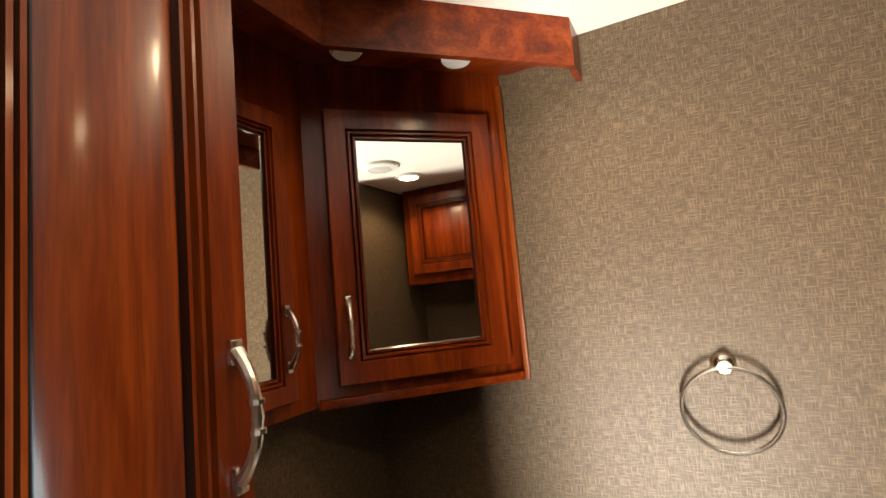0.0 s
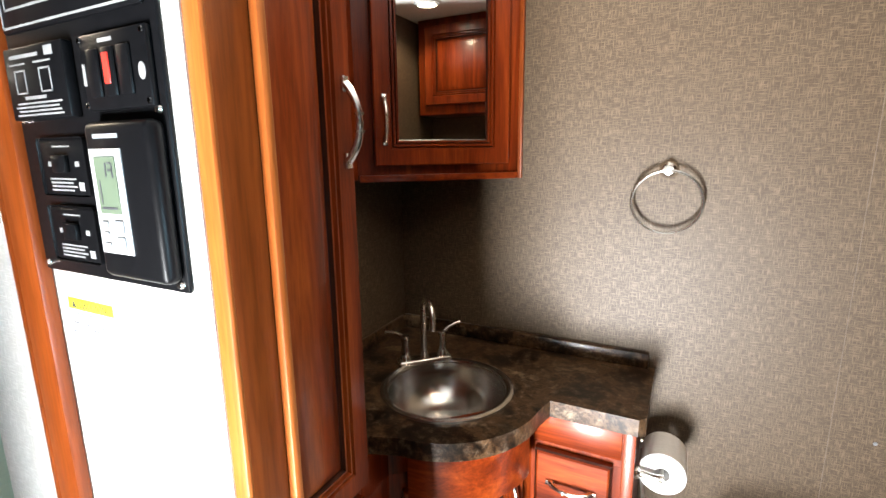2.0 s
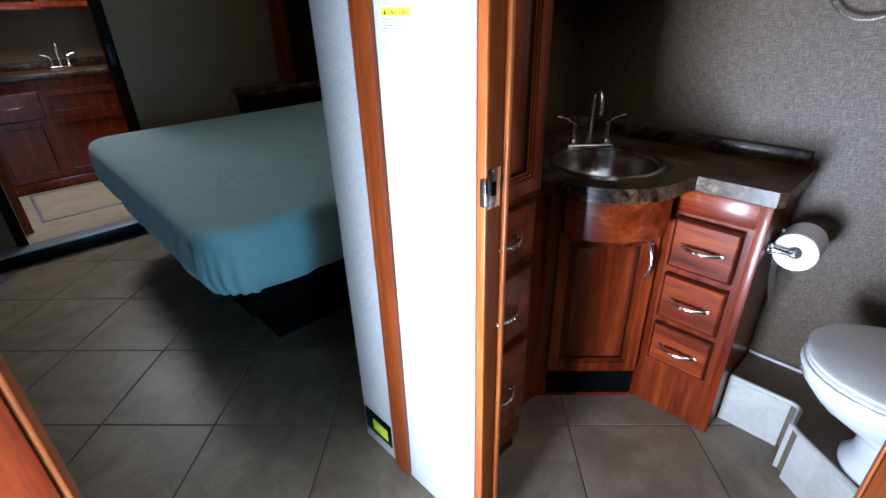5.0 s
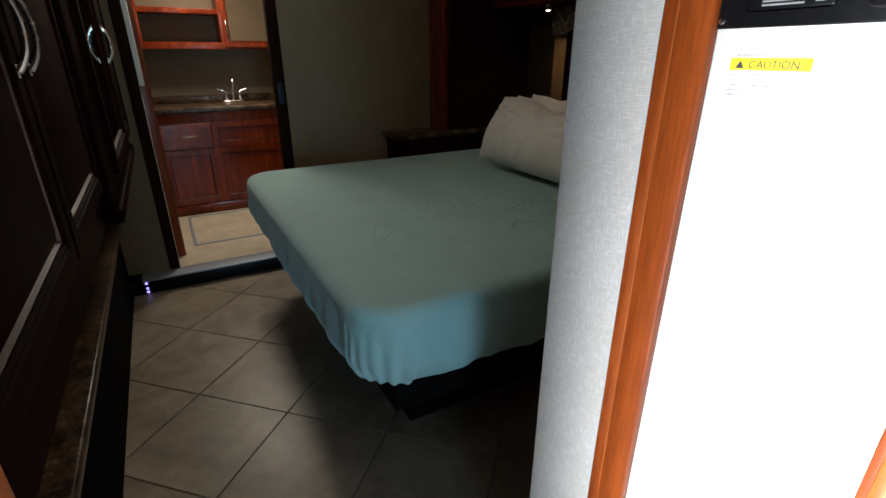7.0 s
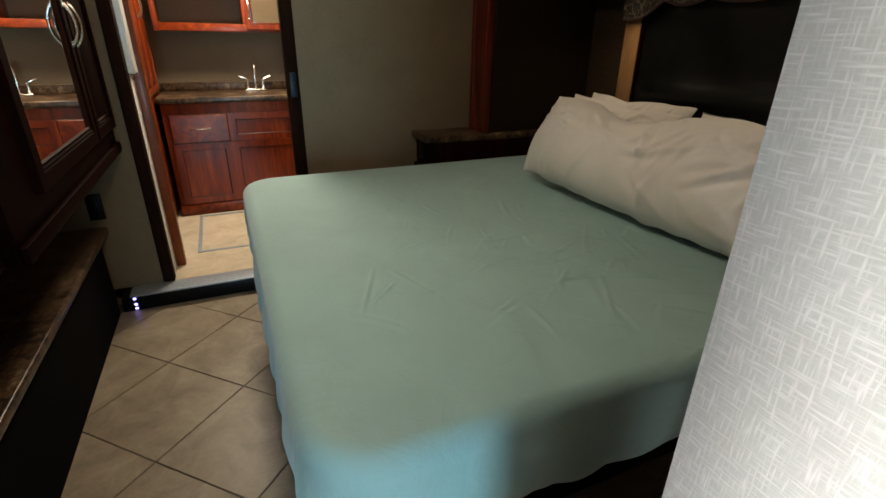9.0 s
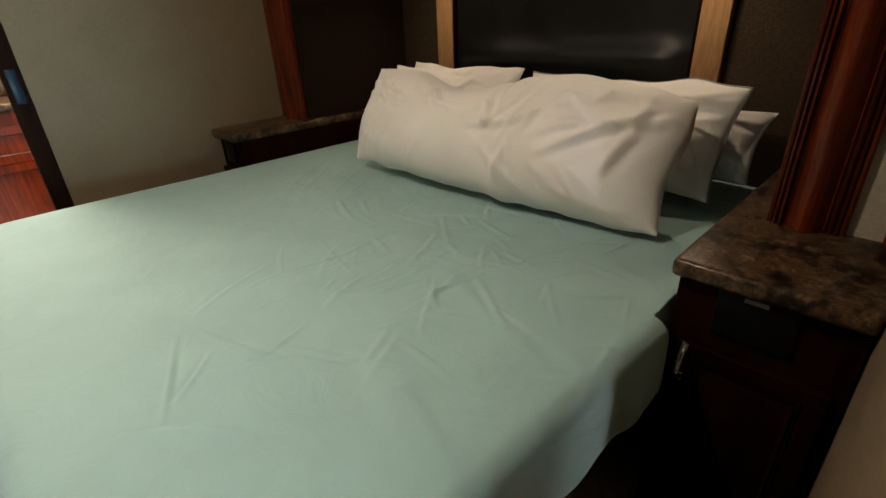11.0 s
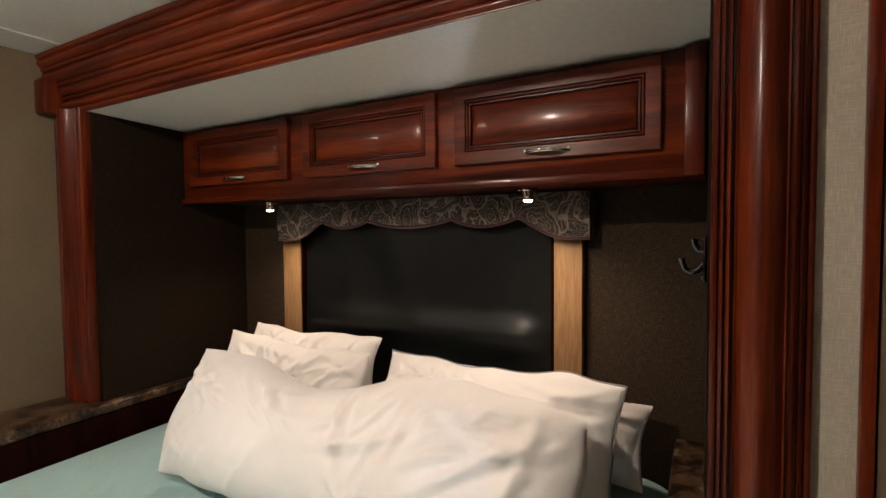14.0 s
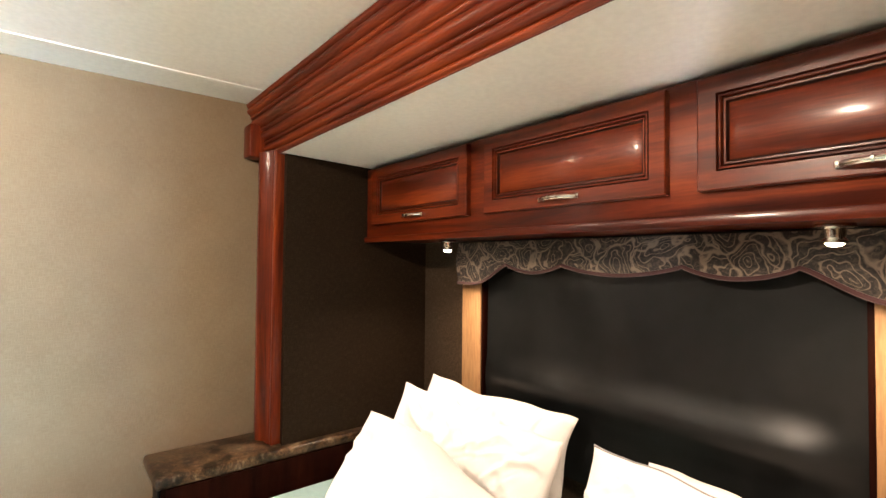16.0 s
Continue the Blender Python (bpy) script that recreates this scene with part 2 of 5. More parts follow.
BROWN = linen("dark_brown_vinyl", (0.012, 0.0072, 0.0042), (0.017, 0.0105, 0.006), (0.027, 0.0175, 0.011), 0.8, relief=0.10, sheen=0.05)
# the same brown vinyl, lightened to stand in for reading-lamp light
BROWN_LIT = linen("lit_brown_vinyl", (0.028, 0.0185, 0.0115), (0.042, 0.028, 0.018), (0.066, 0.045, 0.030), 0.8, relief=0.10, sheen=0.08)
CEILING = plain("ceiling_white", (0.78, 0.75, 0.70), 0.55, grain=60, amount=0.04, relief=0.05)
GRANITE = stone("granite_laminate")
TILE = tile_stone("floor_tile_beige", (0.170, 0.132, 0.090), (0.240, 0.190, 0.134), (0.32, 0.262, 0.190))
GROUT = plain("grout", (0.13, 0.10, 0.075), 0.9, grain=200)
STEP_TILE = tile_stone("pale_step_tile", (0.48, 0.46, 0.42), (0.56, 0.54, 0.50), (0.63, 0.61, 0.57))
STEP_TOP = plain("brown_vinyl_tread", (0.17, 0.125, 0.09), 0.6, grain=90)
SHEET = cloth("teal_cotton", (0.31, 0.49, 0.485), 700, 0.2, 0.22, 8)
WHITE_COTTON = cloth("white_cotton", (0.88, 0.845, 0.815), 800, 0.2, 0.14, 9)
VALANCE = paisley("paisley_brocade")
PIPING = cloth("maroon_piping", (0.05, 0.012, 0.012))
SHADE = plain("black_shade_vinyl", (0.006, 0.0066, 0.0066), 0.33, grain=18, amount=0.2, relief=0.04, shine=0.24)
NICKEL = plain("brushed_nickel", (0.70, 0.66, 0.61), 0.22, 1.0, 120, 0.06)
CHROME_DARK = plain("dark_chrome", (0.10, 0.10, 0.105), 0.16, 1.0, 120, 0.06)
STEEL = plain("stainless_steel", (0.60, 0.58, 0.55), 0.22, 1.0, 6, 0.02)
BLACK = plain("black_plastic", (0.0035, 0.0035, 0.004), 0.34, grain=150, shine=0.10)
# near-black for holes, and for shade painted on bed base and ledge front
DARK = plain("shade_black", (0.004, 0.0035, 0.0035), 0.9, shine=0.03)
PORCELAIN = plain("white_porcelain", (0.75, 0.75, 0.75), 0.1, 0, 20, 0.02, coat=0.6)
WHITE_PLASTIC = plain("white_plastic", (0.75, 0.74, 0.72), 0.35, grain=80, amount=0.04)
PAPER = plain("tissue_paper", (0.84, 0.83, 0.82), 0.95, grain=140, amount=0.04, relief=0.15)
YELLOW = plain("yellow_label", (0.85, 0.62, 0.02), 0.5, amount=0.03)
GREEN_YELLOW = plain("fluorescent_label", (0.62, 0.72, 0.03), 0.5, amount=0.03)
INK = plain("label_ink", (0.03, 0.03, 0.035), 0.6)
GREY_PRINT = plain("pale_print", (0.20, 0.20, 0.20), 0.5)
LABEL_GREY = plain("grey_keys", (0.20, 0.21, 0.22), 0.5, amount=0.05)
LCD = plain("lcd_green", (0.085, 0.110, 0.075), 0.25, amount=0.05)
KEY_WHITE = plain("key_plate_white", (0.34, 0.34, 0.34), 0.4, amount=0.03)
RED = plain("red_rocker", (0.65, 0.03, 0.02), 0.3)
METAL_STRIP = plain("grey_threshold_metal", (0.30, 0.33, 0.37), 0.45, 0.3, 80)
BLUE = plain("blue_latch", (0.008, 0.018, 0.032), 0.35, shine=0.15)
TRIM_DARK = wood("dark_trim", (0.010, 0.004, 0.0025), (0.018, 0.007, 0.004), (0.028, 0.010, 0.006), "z", 0.7, 0.0, 0.04)


def mirror_material():
    m, n, l, b = material("mirror_silver", 0.015, 1.0)
    b.inputs["Base Color"].default_value = (0.86, 0.88, 0.86, 1)
    return m


def glow(name, color, strength):
    m, n, l, b = material(name, 0.4)
    b.inputs["Base Color"].default_value = (0.8, 0.8, 0.8, 1)
    b.inputs["Emission Color"].default_value = (*color, 1)
    b.inputs["Emission Strength"].default_value = strength
    return m


MIRROR = mirror_material()
LAMP_GLOW = glow("lamp_lens", (1.0, 0.86, 0.66), 14)
LED_BLUE = glow("blue_led", (0.32, 0.28, 1.0), 3.5)

# ---- building helpers ----
ORIGIN = {}


def finish(bm, origin=(0, 0, 0)):
    bmesh.ops.recalc_face_normals(bm, faces=bm.faces)
    bmesh.ops.translate(bm, vec=-Vector(origin), verts=bm.verts)


def mesh_of(name, bm, mats, smooth=None):
    me = bpy.data.meshes.new(name)
    bm.to_mesh(me)
    bm.free()
    for m in mats if isinstance(mats, (list, tuple)) else [mats]:
        me.materials.append(m)
    if smooth is not None:
        me.shade_smooth()
        me.set_sharp_from_angle(angle=radians(smooth))
    return me


def thing(name, at, label, category, group=""):
    ob = new(name)
    ob.empty_display_size = 0.05
    ob.location = at
    ORIGIN[ob] = Vector(at)
    return tagged(ob, label, category, group)


def part(name, bm, mats, parent, label="", smooth=35):
    o = ORIGIN[parent]
    finish(bm, o)
    ob = new(name, mesh_of(name, bm, mats, smooth))
    ob.parent = parent
    ORIGIN[ob] = o
    return tagged(ob, label)


def solid(name, bm, mats, label="", category="", kind="", group="", at=None, smooth=35):
    """A thing that is one mesh; its origin is at its base."""
    if at is None:
        vs = [v.co for v in bm.verts]
        at = (sum(v.x for v in vs) / len(vs), sum(v.y for v in vs) / len(vs), min(v.z for v in vs))
    finish(bm, at)
    ob = new(name, mesh_of(name, bm, mats, smooth))
    ob.location = at
    ORIGIN[ob] = Vector(at)
    return tagged(ob, label, category, group, kind)


def box(bm, lo, hi, bev=0.0, seg=2, m=None):
    """A box between two corners, its edges rounded by bev; m places it."""
    lo, hi = Vector([min(a, b) for a, b in zip(lo, hi)]), Vector([max(a, b) for a, b in zip(lo, hi)])
    r = bmesh.ops.create_cube(bm, size=1)["verts"]
    for v in r:
        v.co = Vector([lo[k] + (v.co[k] + 0.5) * (hi[k] - lo[k]) for k in range(3)])
    if bev:
        es = list({e for v in r for e in v.link_edges})
        out = bmesh.ops.bevel(bm, geom=es, offset=bev, segments=seg, affect="EDGES", profile=0.5)
        r = list({v for f in out["faces"] for v in f.verts} | {v for v in r if v.is_valid})
    if m is not None:
        for v in r:
            v.co = m @ v.co
    return r


def boxed(lo, hi, bev=0.0, seg=2, m=None):
    bm = bmesh.new()
    box(bm, lo, hi, bev, seg, m)
    return bm


def prism(bm, pts, z0, z1):
    """An upright prism over a plan polygon."""
    a = [bm.verts.new((x, y, z0)) for x, y in pts]
    b = [bm.verts.new((x, y, z1)) for x, y in pts]
    bm.faces.new(a[::-1])
    bm.faces.new(b)
    n = len(pts)
    for k in range(n):
        bm.faces.new((a[k], a[(k + 1) % n], b[(k + 1) % n], b[k]))
    return a + b


def tube(bm, pts, radii, sides=10, cap=True):
    """A round bar along points; radii is one number or one a point."""
    pts = [Vector(p) for p in pts]
    if isinstance(radii, (int, float)):
        radii = [radii] * len(pts)
    rings, up = [], None
    for k, p in enumerate(pts):
        d = (pts[min(k + 1, len(pts) - 1)] - pts[max(k - 1, 0)]).normalized()
        if up is None:
            up = d.orthogonal().normalized()
        up = (up - d * up.dot(d)).normalized()
        side = d.cross(up)
        rings.append([bm.verts.new(p + (up * math.cos(a) + side * math.sin(a)) * radii[k]) for a in [2 * math.pi * i / sides for i in range(sides)]])
    for a, b in zip(rings, rings[1:]):
        for i in range(sides):
            bm.faces.new((a[i], a[(i + 1) % sides], b[(i + 1) % sides], b[i]))
    if cap:
        bm.faces.new(rings[0][::-1])
        bm.faces.new(rings[-1])


def lathe(bm, profile, m=Matrix(), sides=28):
    """Turn (radius, height) pairs round z, placed by m."""
    rings = []
    for r, z in profile:
        if r < 1e-6:
            rings.append([bm.verts.new(m @ Vector((0, 0, z)))])
        else:
            rings.append([bm.verts.new(m @ Vector((r * math.cos(2 * math.pi * i / sides), r * math.sin(2 * math.pi * i / sides), z))) for i in range(sides)])
    for a, b in zip(rings, rings[1:]):
        for i in range(sides):
            j = (i + 1) % sides
            if len(a) == 1 and len(b) == 1:
                continue
            if len(a) == 1:
                bm.faces.new((a[0], b[j], b[i]))
            elif len(b) == 1:
                bm.faces.new((a[i], a[j], b[0]))
            else:
                bm.faces.new((a[i], a[j], b[j], b[i]))


def facing(at, out):
    """A pose whose x runs along a face to the right of one who looks at it, y out of it, z up."""
    y = Vector((out[0], out[1], 0)).normalized()
    x = Vector((-y.y, y.x, 0))
    m = Matrix((x, y, (0, 0, 1))).transposed().to_4x4()
    m.translation = at
    return m


def moulded(rings, w, h, m, dark=(), fill=True):
    """Nested rectangular rings (inset, height, outwards) on a face of w by h: frames, raised panels, doors."""
    bm = bmesh.new()
    loops = []
    for inset, out in rings:
        q = [(inset, out, inset), (w - inset, out, inset), (w - inset, out, h - inset), (inset, out, h - inset)]
        loops.append([bm.verts.new(m @ Vector(p)) for p in q])
    for k, (a, b) in enumerate(zip(loops, loops[1:])):
        for i in range(4):
            f = bm.faces.new((a[i], a[(i + 1) % 4], b[(i + 1) % 4], b[i]))
            f.material_index = 1 if k in dark else 0
    if fill:
        bm.faces.new(loops[-1])
    return bm


def pull(parent, m, length=0.125, label="brushed nickel arched pull", name="handle"):
    """An arched pull: two square feet, a bow, a ring in its middle. m: x across, y out, z along."""
    bm = bmesh.new()
    h = length / 2
    for s in (-1, 1):
        box(bm, (-0.0065, 0, s * h - 0.011), (0.0065, 0.006, s * h + 0.011), 0.0015, 2, m)
    pts, rad = [], []
    for k in range(17):
        a = -1 + k / 8
        pts.append(m @ Vector((0, 0.004 + 0.022 * (1 - abs(a) ** 2.4), a * h)))
        rad.append(0.0046 + 0.0026 * abs(a) ** 2 + (0.0012 if k == 8 else 0))
    tube(bm, pts, rad, 10)
    for s in (-0.012, 0.012):
        tube(bm, [m @ Vector((0, 0.0257, s - 0.002)), m @ Vector((0, 0.0257, s + 0.002))], 0.0070, 10)
    return part(name, bm, NICKEL, parent, label)


def swing(z90):
    return Matrix.Rotation(radians(z90), 4, "Y")


RAISED = ((0, 0), (0, 0.017), (0.003, 0.020), (0.045, 0.020), (0.0475, 0.013), (0.0505, 0.0175), (0.055, 0.0180), (0.0575, 0.0105), (0.061, 0.0145), (0.0655, 0.0145), (0.070, 0.005))
PANEL = ((0.068, 0.006), (0.072, 0.009), (0.092, 0.015), (0.096, 0.0165))


def cabinet_door(parent, at, out, w, h, kind="raised", handle=None, hlen=0.125, mat=None, edge=1.0):
    """A cabinet door on a face. at: its lower corner, left as one looks at it."""
    mat = mat or CHERRY
    m = facing(at, out)
    rings = [(a * edge, b) for a, b in RAISED]
    door = part("door", moulded(rings, w, h, m, (4, 7, 9), False), [mat, GLAZE], parent)
    if kind == "mirror":
        i = rings[-1][0] - 0.002
        bm = bmesh.new()
        box(bm, (i, 0.002, i), (w - i, 0.0075, h - i), 0, 2, m)
        part("mirror", bm, MIRROR, door, "mirror glass")
    else:
        part("panel", moulded([(a * edge, b) for a, b in PANEL], w, h, m, (0,)), [mat, GLAZE], door)
    if handle:
        hx, hz, turn = handle
        pull(door, m @ Matrix.Translation((hx, 0.020, hz)) @ swing(turn), hlen)
    return door


def drawer_front(parent, at, out, w, h, hlen=0.10):
    m = facing(at, out)
    d = part("drawer", moulded(((0, 0), (0, 0.013), (0.005, 0.016), (0.009, 0.019), (0.013, 0.019)), w, h, m, (1,)), [CHERRY_X, GLAZE], parent)
    pull(d, m @ Matrix.Translation((w / 2, 0.019, h / 2)) @ swing(90), hlen)
    return d


# ---- the shell ----
TOP = 2.13


def wall(name, lo, hi, mat, label="", kind="structure"):
    return solid(name, boxed(lo, hi), mat, label, "wall", kind, smooth=None)


wall("wall_north", (-0.739, 1.08, -0.02), (1.05, 1.12, TOP), TAUPE, "taupe linen-look vinyl washroom wall")
wall("wall_east", (0.95, 0.10, -0.02), (0.99, 1.08, TOP), TAUPE, "taupe linen-look vinyl washroom wall")
wall("wall_washroom_front", (0.405, 0.03, -0.02), (2.60, 0.10, TOP), TAUPE, "taupe linen-look vinyl wall beside washroom door")
wall("wall_hall_end", (2.60, -1.35, -0.02), (2.64, 0.10, TOP), TAN, "tan vinyl wall at the hall end")
# partition between washroom and bedroom
bm = bmesh.new()
prism(bm, [(-0.752, -0.010), (-0.258, -0.010), (-0.258, 0.048), (-0.700, 0.048), (-0.740, 1.115), (-0.824, 1.115)], -0.02, TOP)
for f in bm.faces:
    c = f.calc_center_median()
    f.material_index = 1 if c.x < -0.76 and c.y > 0.3 else (0 if c.y < 0.05 else 2)
solid("wall_partition", bm, [WHITE_LINEN, TAN, TAUPE], "white textured partition wall beside bedroom", "wall", "structure", smooth=None)
solid("trim_wall_seam", boxed((0.4585, 1.0785, 0.165), (0.4600, 1.0805, TOP - 0.002)), GROUT, "thin dark seam of the wall vinyl", "trim", "structure", smooth=None)
# window wall of the hall
bm = bmesh.new()
for lo, hi in (((-0.40, 0), (-0.31, TOP)), ((0.29, 0), (1.10, TOP)), ((-0.31, 1.95), (0.29, TOP)), ((1.10, 0), (2.00, 0.33)), ((1.10, 1.17), (2.00, TOP)), ((2.00, 0), (2.60, TOP))):
    box(bm, (lo[0], -1.36, lo[1] - (0.02 if lo[1] == 0 else 0)), (hi[0], -1.32, hi[1]))
solid("wall_south", bm, TAN, "tan vinyl hall wall with a window opening", "wall", "structure", smooth=None)
# bedroom walls
bm = bmesh.new()
WX = -3.28
box(bm, (WX - 0.04, 0.085, -0.02), (WX, 1.10, TOP))
box(bm, (WX - 0.04, -1.40, -0.02), (WX, -0.695, TOP))
box(bm, (WX - 0.04, -0.695, 1.98), (WX, 0.085, TOP))
solid("wall_west", bm, TAN, "tan vinyl bedroom wall with a doorway", "wall", "structure", smooth=None)
wall("wall_bedroom_south", (WX, -1.40, -0.02), (-0.40, -1.36, TOP), TAN, "tan wall behind the wardrobes")
wall("wall_slide_strip", (-0.905, 1.115, -0.02), (-0.800, 1.15, TOP), PALE_TAN, "pale linen strip beside the pilaster")
solid("trim_corner", boxed((-0.846, 1.098, 0.813), (-0.828, 1.1145, TOP), 0.002), CHERRY, "thin cherry corner trim", "trim", "structure")
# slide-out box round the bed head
# back wall takes the lightened brown, lamplight put into its colour
wall("wall_slide_back", (-3.12, 1.79, -0.02), (-1.00, 1.83, 2.0), BROWN_LIT, "dark brown linen-look wall behind bed")
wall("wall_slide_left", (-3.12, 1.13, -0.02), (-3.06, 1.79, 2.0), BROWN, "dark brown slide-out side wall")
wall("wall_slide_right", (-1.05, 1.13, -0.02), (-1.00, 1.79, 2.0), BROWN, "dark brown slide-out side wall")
bm = bmesh.new()
v = [bm.verts.new(p) for p in ((-3.06, 1.11, 1.905), (-1.05, 1.11, 1.905), (-1.05, 1.79, 1.885), (-3.06, 1.79, 1.885), (-3.06, 1.11, 1.96), (-1.05, 1.11, 1.96), (-1.05, 1.79, 1.96), (-3.06, 1.79, 1.96))]
for q in ((3, 2, 1, 0), (4, 5, 6, 7), (0, 1, 5, 4), (1, 2, 6, 5), (2, 3, 7, 6), (3, 0, 4, 7)):
    bm.faces.new([v[i] for i in q])
solid("ceiling_slide", bm, CEILING, "white slide-out ceiling", "ceiling", "structure", smooth=None)
bm = boxed((-4.90, -1.42, TOP), (2.66, 1.86, TOP + 0.04))
solid("ceiling", bm, CEILING, "smooth white coach ceiling", "ceiling", "structure", smooth=None)
solid("trim_ceiling_seam", boxed((-3.10, -1.3, TOP - 0.004), (-3.075, 1.04, TOP), 0.0015), CEILING, "white ceiling seam strip", "trim", "structure")
# second washroom beyond the doorway
wall("wall_vanity_back", (-4.88, -1.05, 0.0), (-4.84, 0.64, TOP), TAN, "tan wall behind the vanity")
wall("wall_vanity_north", (-4.839, 0.60, 0.0), (WX - 0.04, 0.64, TOP), TAN, "tan wall of the rear washroom")
wall("wall_vanity_south", (-4.839, -1.05, 0.0), (WX - 0.04, -1.01, TOP), WHITE_LINEN, "pale wall of the rear washroom")
solid("floor_rear", boxed((-4.839, -1.009, 0.03), (WX, 0.64, 0.085)), tile_stone("rear_floor_vinyl", (0.42, 0.35, 0.25), (0.52, 0.44, 0.32), (0.60, 0.52, 0.40)), "pale beige vinyl floor of the rear washroom", "floor", "structure", smooth=None)

# ---- doorway to the rear washroom ----
door = thing("door_1", (WX, -0.28, 0.0), "dark wooden doorway with an open pocket door", "doorway")
door["kind"] = "structure"
for y0, y1 in ((-0.712, -0.658), (0.038, 0.100)):
    part("jamb", boxed((WX - 0.05, y0, 0.0855), (WX + 0.012, y1, 1.96), 0.004), TRIM_DARK, door)
part("head", boxed((WX - 0.05, -0.712, 1.9605), (WX + 0.012, 0.100, 2.0), 0.004), TRIM_DARK, door)
part("latch", boxed((WX + 0.012, 0.052, 1.02), (WX + 0.020, 0.084, 1.14), 0.003), BLUE, door, "dark blue latch plate")
thr = thing("threshold", (-3.20, -0.28, 0.0), "dark step with a grey metal edge at the doorway", "threshold")
part("riser", boxed((WX, -0.90, 0.0), (-3.165, 0.60, 0.075), 0.003), BLACK, thr)
part("nosing", boxed((WX, -0.86, 0.0755), (-3.160, 0.60, 0.0855), 0.003), METAL_STRIP, thr, "grey metal nosing")

# ---- washroom ----
# door jamb at the partition's end
jamb = thing("door_jamb", (-0.24, 0.03, 0.0), "orange cherry door jamb with a steel strike plate", "door frame")
part("post", boxed((-0.2585, -0.008, 0.0), (-0.240, 0.042, TOP), 0.002), ORANGE, jamb)
part("front_edge", boxed((-0.249, -0.016, 0.0), (-0.229, -0.0085, TOP), 0.003), PALE_EDGE, jamb, "pale worn front edge")
part("back_edge", boxed((-0.2400, 0.040, 0.0), (-0.229, 0.051, TOP), 0.003), PALE_EDGE, jamb, "pale worn stop")
bm = boxed((-0.2398, -0.010, 0.962), (-0.2375, 0.034, 1.038), 0.001)
box(bm, (-0.2395, -0.0085, 0.974), (-0.2270, -0.0070, 1.026), 0.0006)
box(bm, (-0.2400, -0.0185, 0.974), (-0.2270, -0.0165, 1.026), 0.0008)
box(bm, (-0.2285, -0.0185, 0.974), (-0.2270, -0.0070, 1.026), 0.0006)
strike = part("strike_plate", bm, NICKEL, jamb, "steel strike plate")
part("latch_hole", boxed((-0.2380, 0.010, 0.986), (-0.2368, 0.022, 1.012)), DARK, strike)
for sz in (0.970, 1.030):
    bm = bmesh.new()
    lathe(bm, ((0, 0.0012), (0.003, 0.001), (0.0036, 0)), Matrix.Translation((-0.2375, 0.014, sz)) @ Matrix.Rotation(radians(90), 4, "Y"), 12)
    part("screw", bm, STEEL, strike)

# vertical batten on the white wall
bat = thing("wall_batten", (-0.56, -0.02, 0.0), "orange cherry vertical trim on the white wall", "trim")
part("board", boxed((-0.564, -0.026, 0.012), (-0.517, -0.0105, TOP), 0.003), ORANGE, bat)
part("bead", boxed((-0.590, -0.021, 0.0), (-0.567, -0.0105, TOP), 0.004), ORANGE, bat)
part("pale_strip", boxed((-0.5668, -0.023, 0.0), (-0.5642, -0.0105, TOP)), PALE_EDGE, bat)

vent = thing("floor_vent_label", (-0.67, -0.012, 0.03), "black low cover with a fluorescent warning label", "cover plate")
part("plate", boxed((-0.742, -0.014, 0.045), (-0.608, -0.0103, 0.135), 0.001), BLACK, vent)
part("sticker", boxed((-0.700, -0.0155, 0.065), (-0.625, -0.0142, 0.110)), GREEN_YELLOW, vent, "fluorescent yellow label")


def text(parent, body, at, size, mat, name="lettering", rot=(90, 0, 0)):
    """Letters as a thin mesh."""
    cu = bpy.data.curves.new(name, "FONT")
    cu.body, cu.size, cu.extrude = body, size, 0.0002
    ob = new(name, cu)
    ob.matrix_world = pose(*at, *rot)
    dep = bpy.context.evaluated_depsgraph_get()
    bm = bmesh.new()
    bm.from_mesh(ob.evaluated_get(dep).to_mesh())
    bmesh.ops.transform(bm, matrix=pose(*at, *rot), verts=bm.verts)
    bpy.data.objects.remove(ob)
    return part(name, bm, mat, parent, smooth=None)


sign = thing("caution_label", (-0.453, -0.011, 1.246), "white caution label with a yellow heading on the wall", "label")
part("backing", boxed((-0.497, -0.0112, 1.246), (-0.409, -0.0103, 1.294)), WHITE_PLASTIC, sign)
part("heading", boxed((-0.495, -0.0118, 1.279), (-0.411, -0.0113, 1.292)), YELLOW, sign, "yellow heading band")
text(sign, "CAUTION", (-0.474, -0.0121, 1.2812), 0.0115, INK)
bm = bmesh.new()
bm.faces.new([bm.verts.new((-0.483 + dx, -0.0121, 1.2812 + dz)) for dx, dz in ((-0.0055, 0), (0.0045, 0), (-0.0005, 0.0085))])
part("warning_triangle", bm, INK, sign, smooth=None)
for k, words in enumerate(("Read and understand your owner's", "manual. To avoid injury and/or", "property damage, keep people and", "objects clear of the slideout", "while operating.")):
    text(sign, words, (-0.4945, -0.0117, 1.2733 - k * 0.0055), 0.0052, LABEL_GREY, "print_line")

# control panel with switches and thermostat
pan = thing("control_panel", (-0.40, -0.012, 1.322), "black control panel with switches and a thermostat", "control panel")
part("plate", boxed((-0.522, -0.0155, 1.322), (-0.279, -0.0103, 1.80), 0.003), BLACK, pan)
for px in (-0.512, -0.289):
    for pz in (1.330, 1.480, 1.630, 1.79):
        bm = bmesh.new()
        lathe(bm, ((0, 0.003), (0.003, 0.0025), (0.004, 0)), Matrix.Translation((px, -0.0155, pz)) @ Matrix.Rotation(radians(90), 4, "X"), 12)
        part("screw", bm, NICKEL, pan)


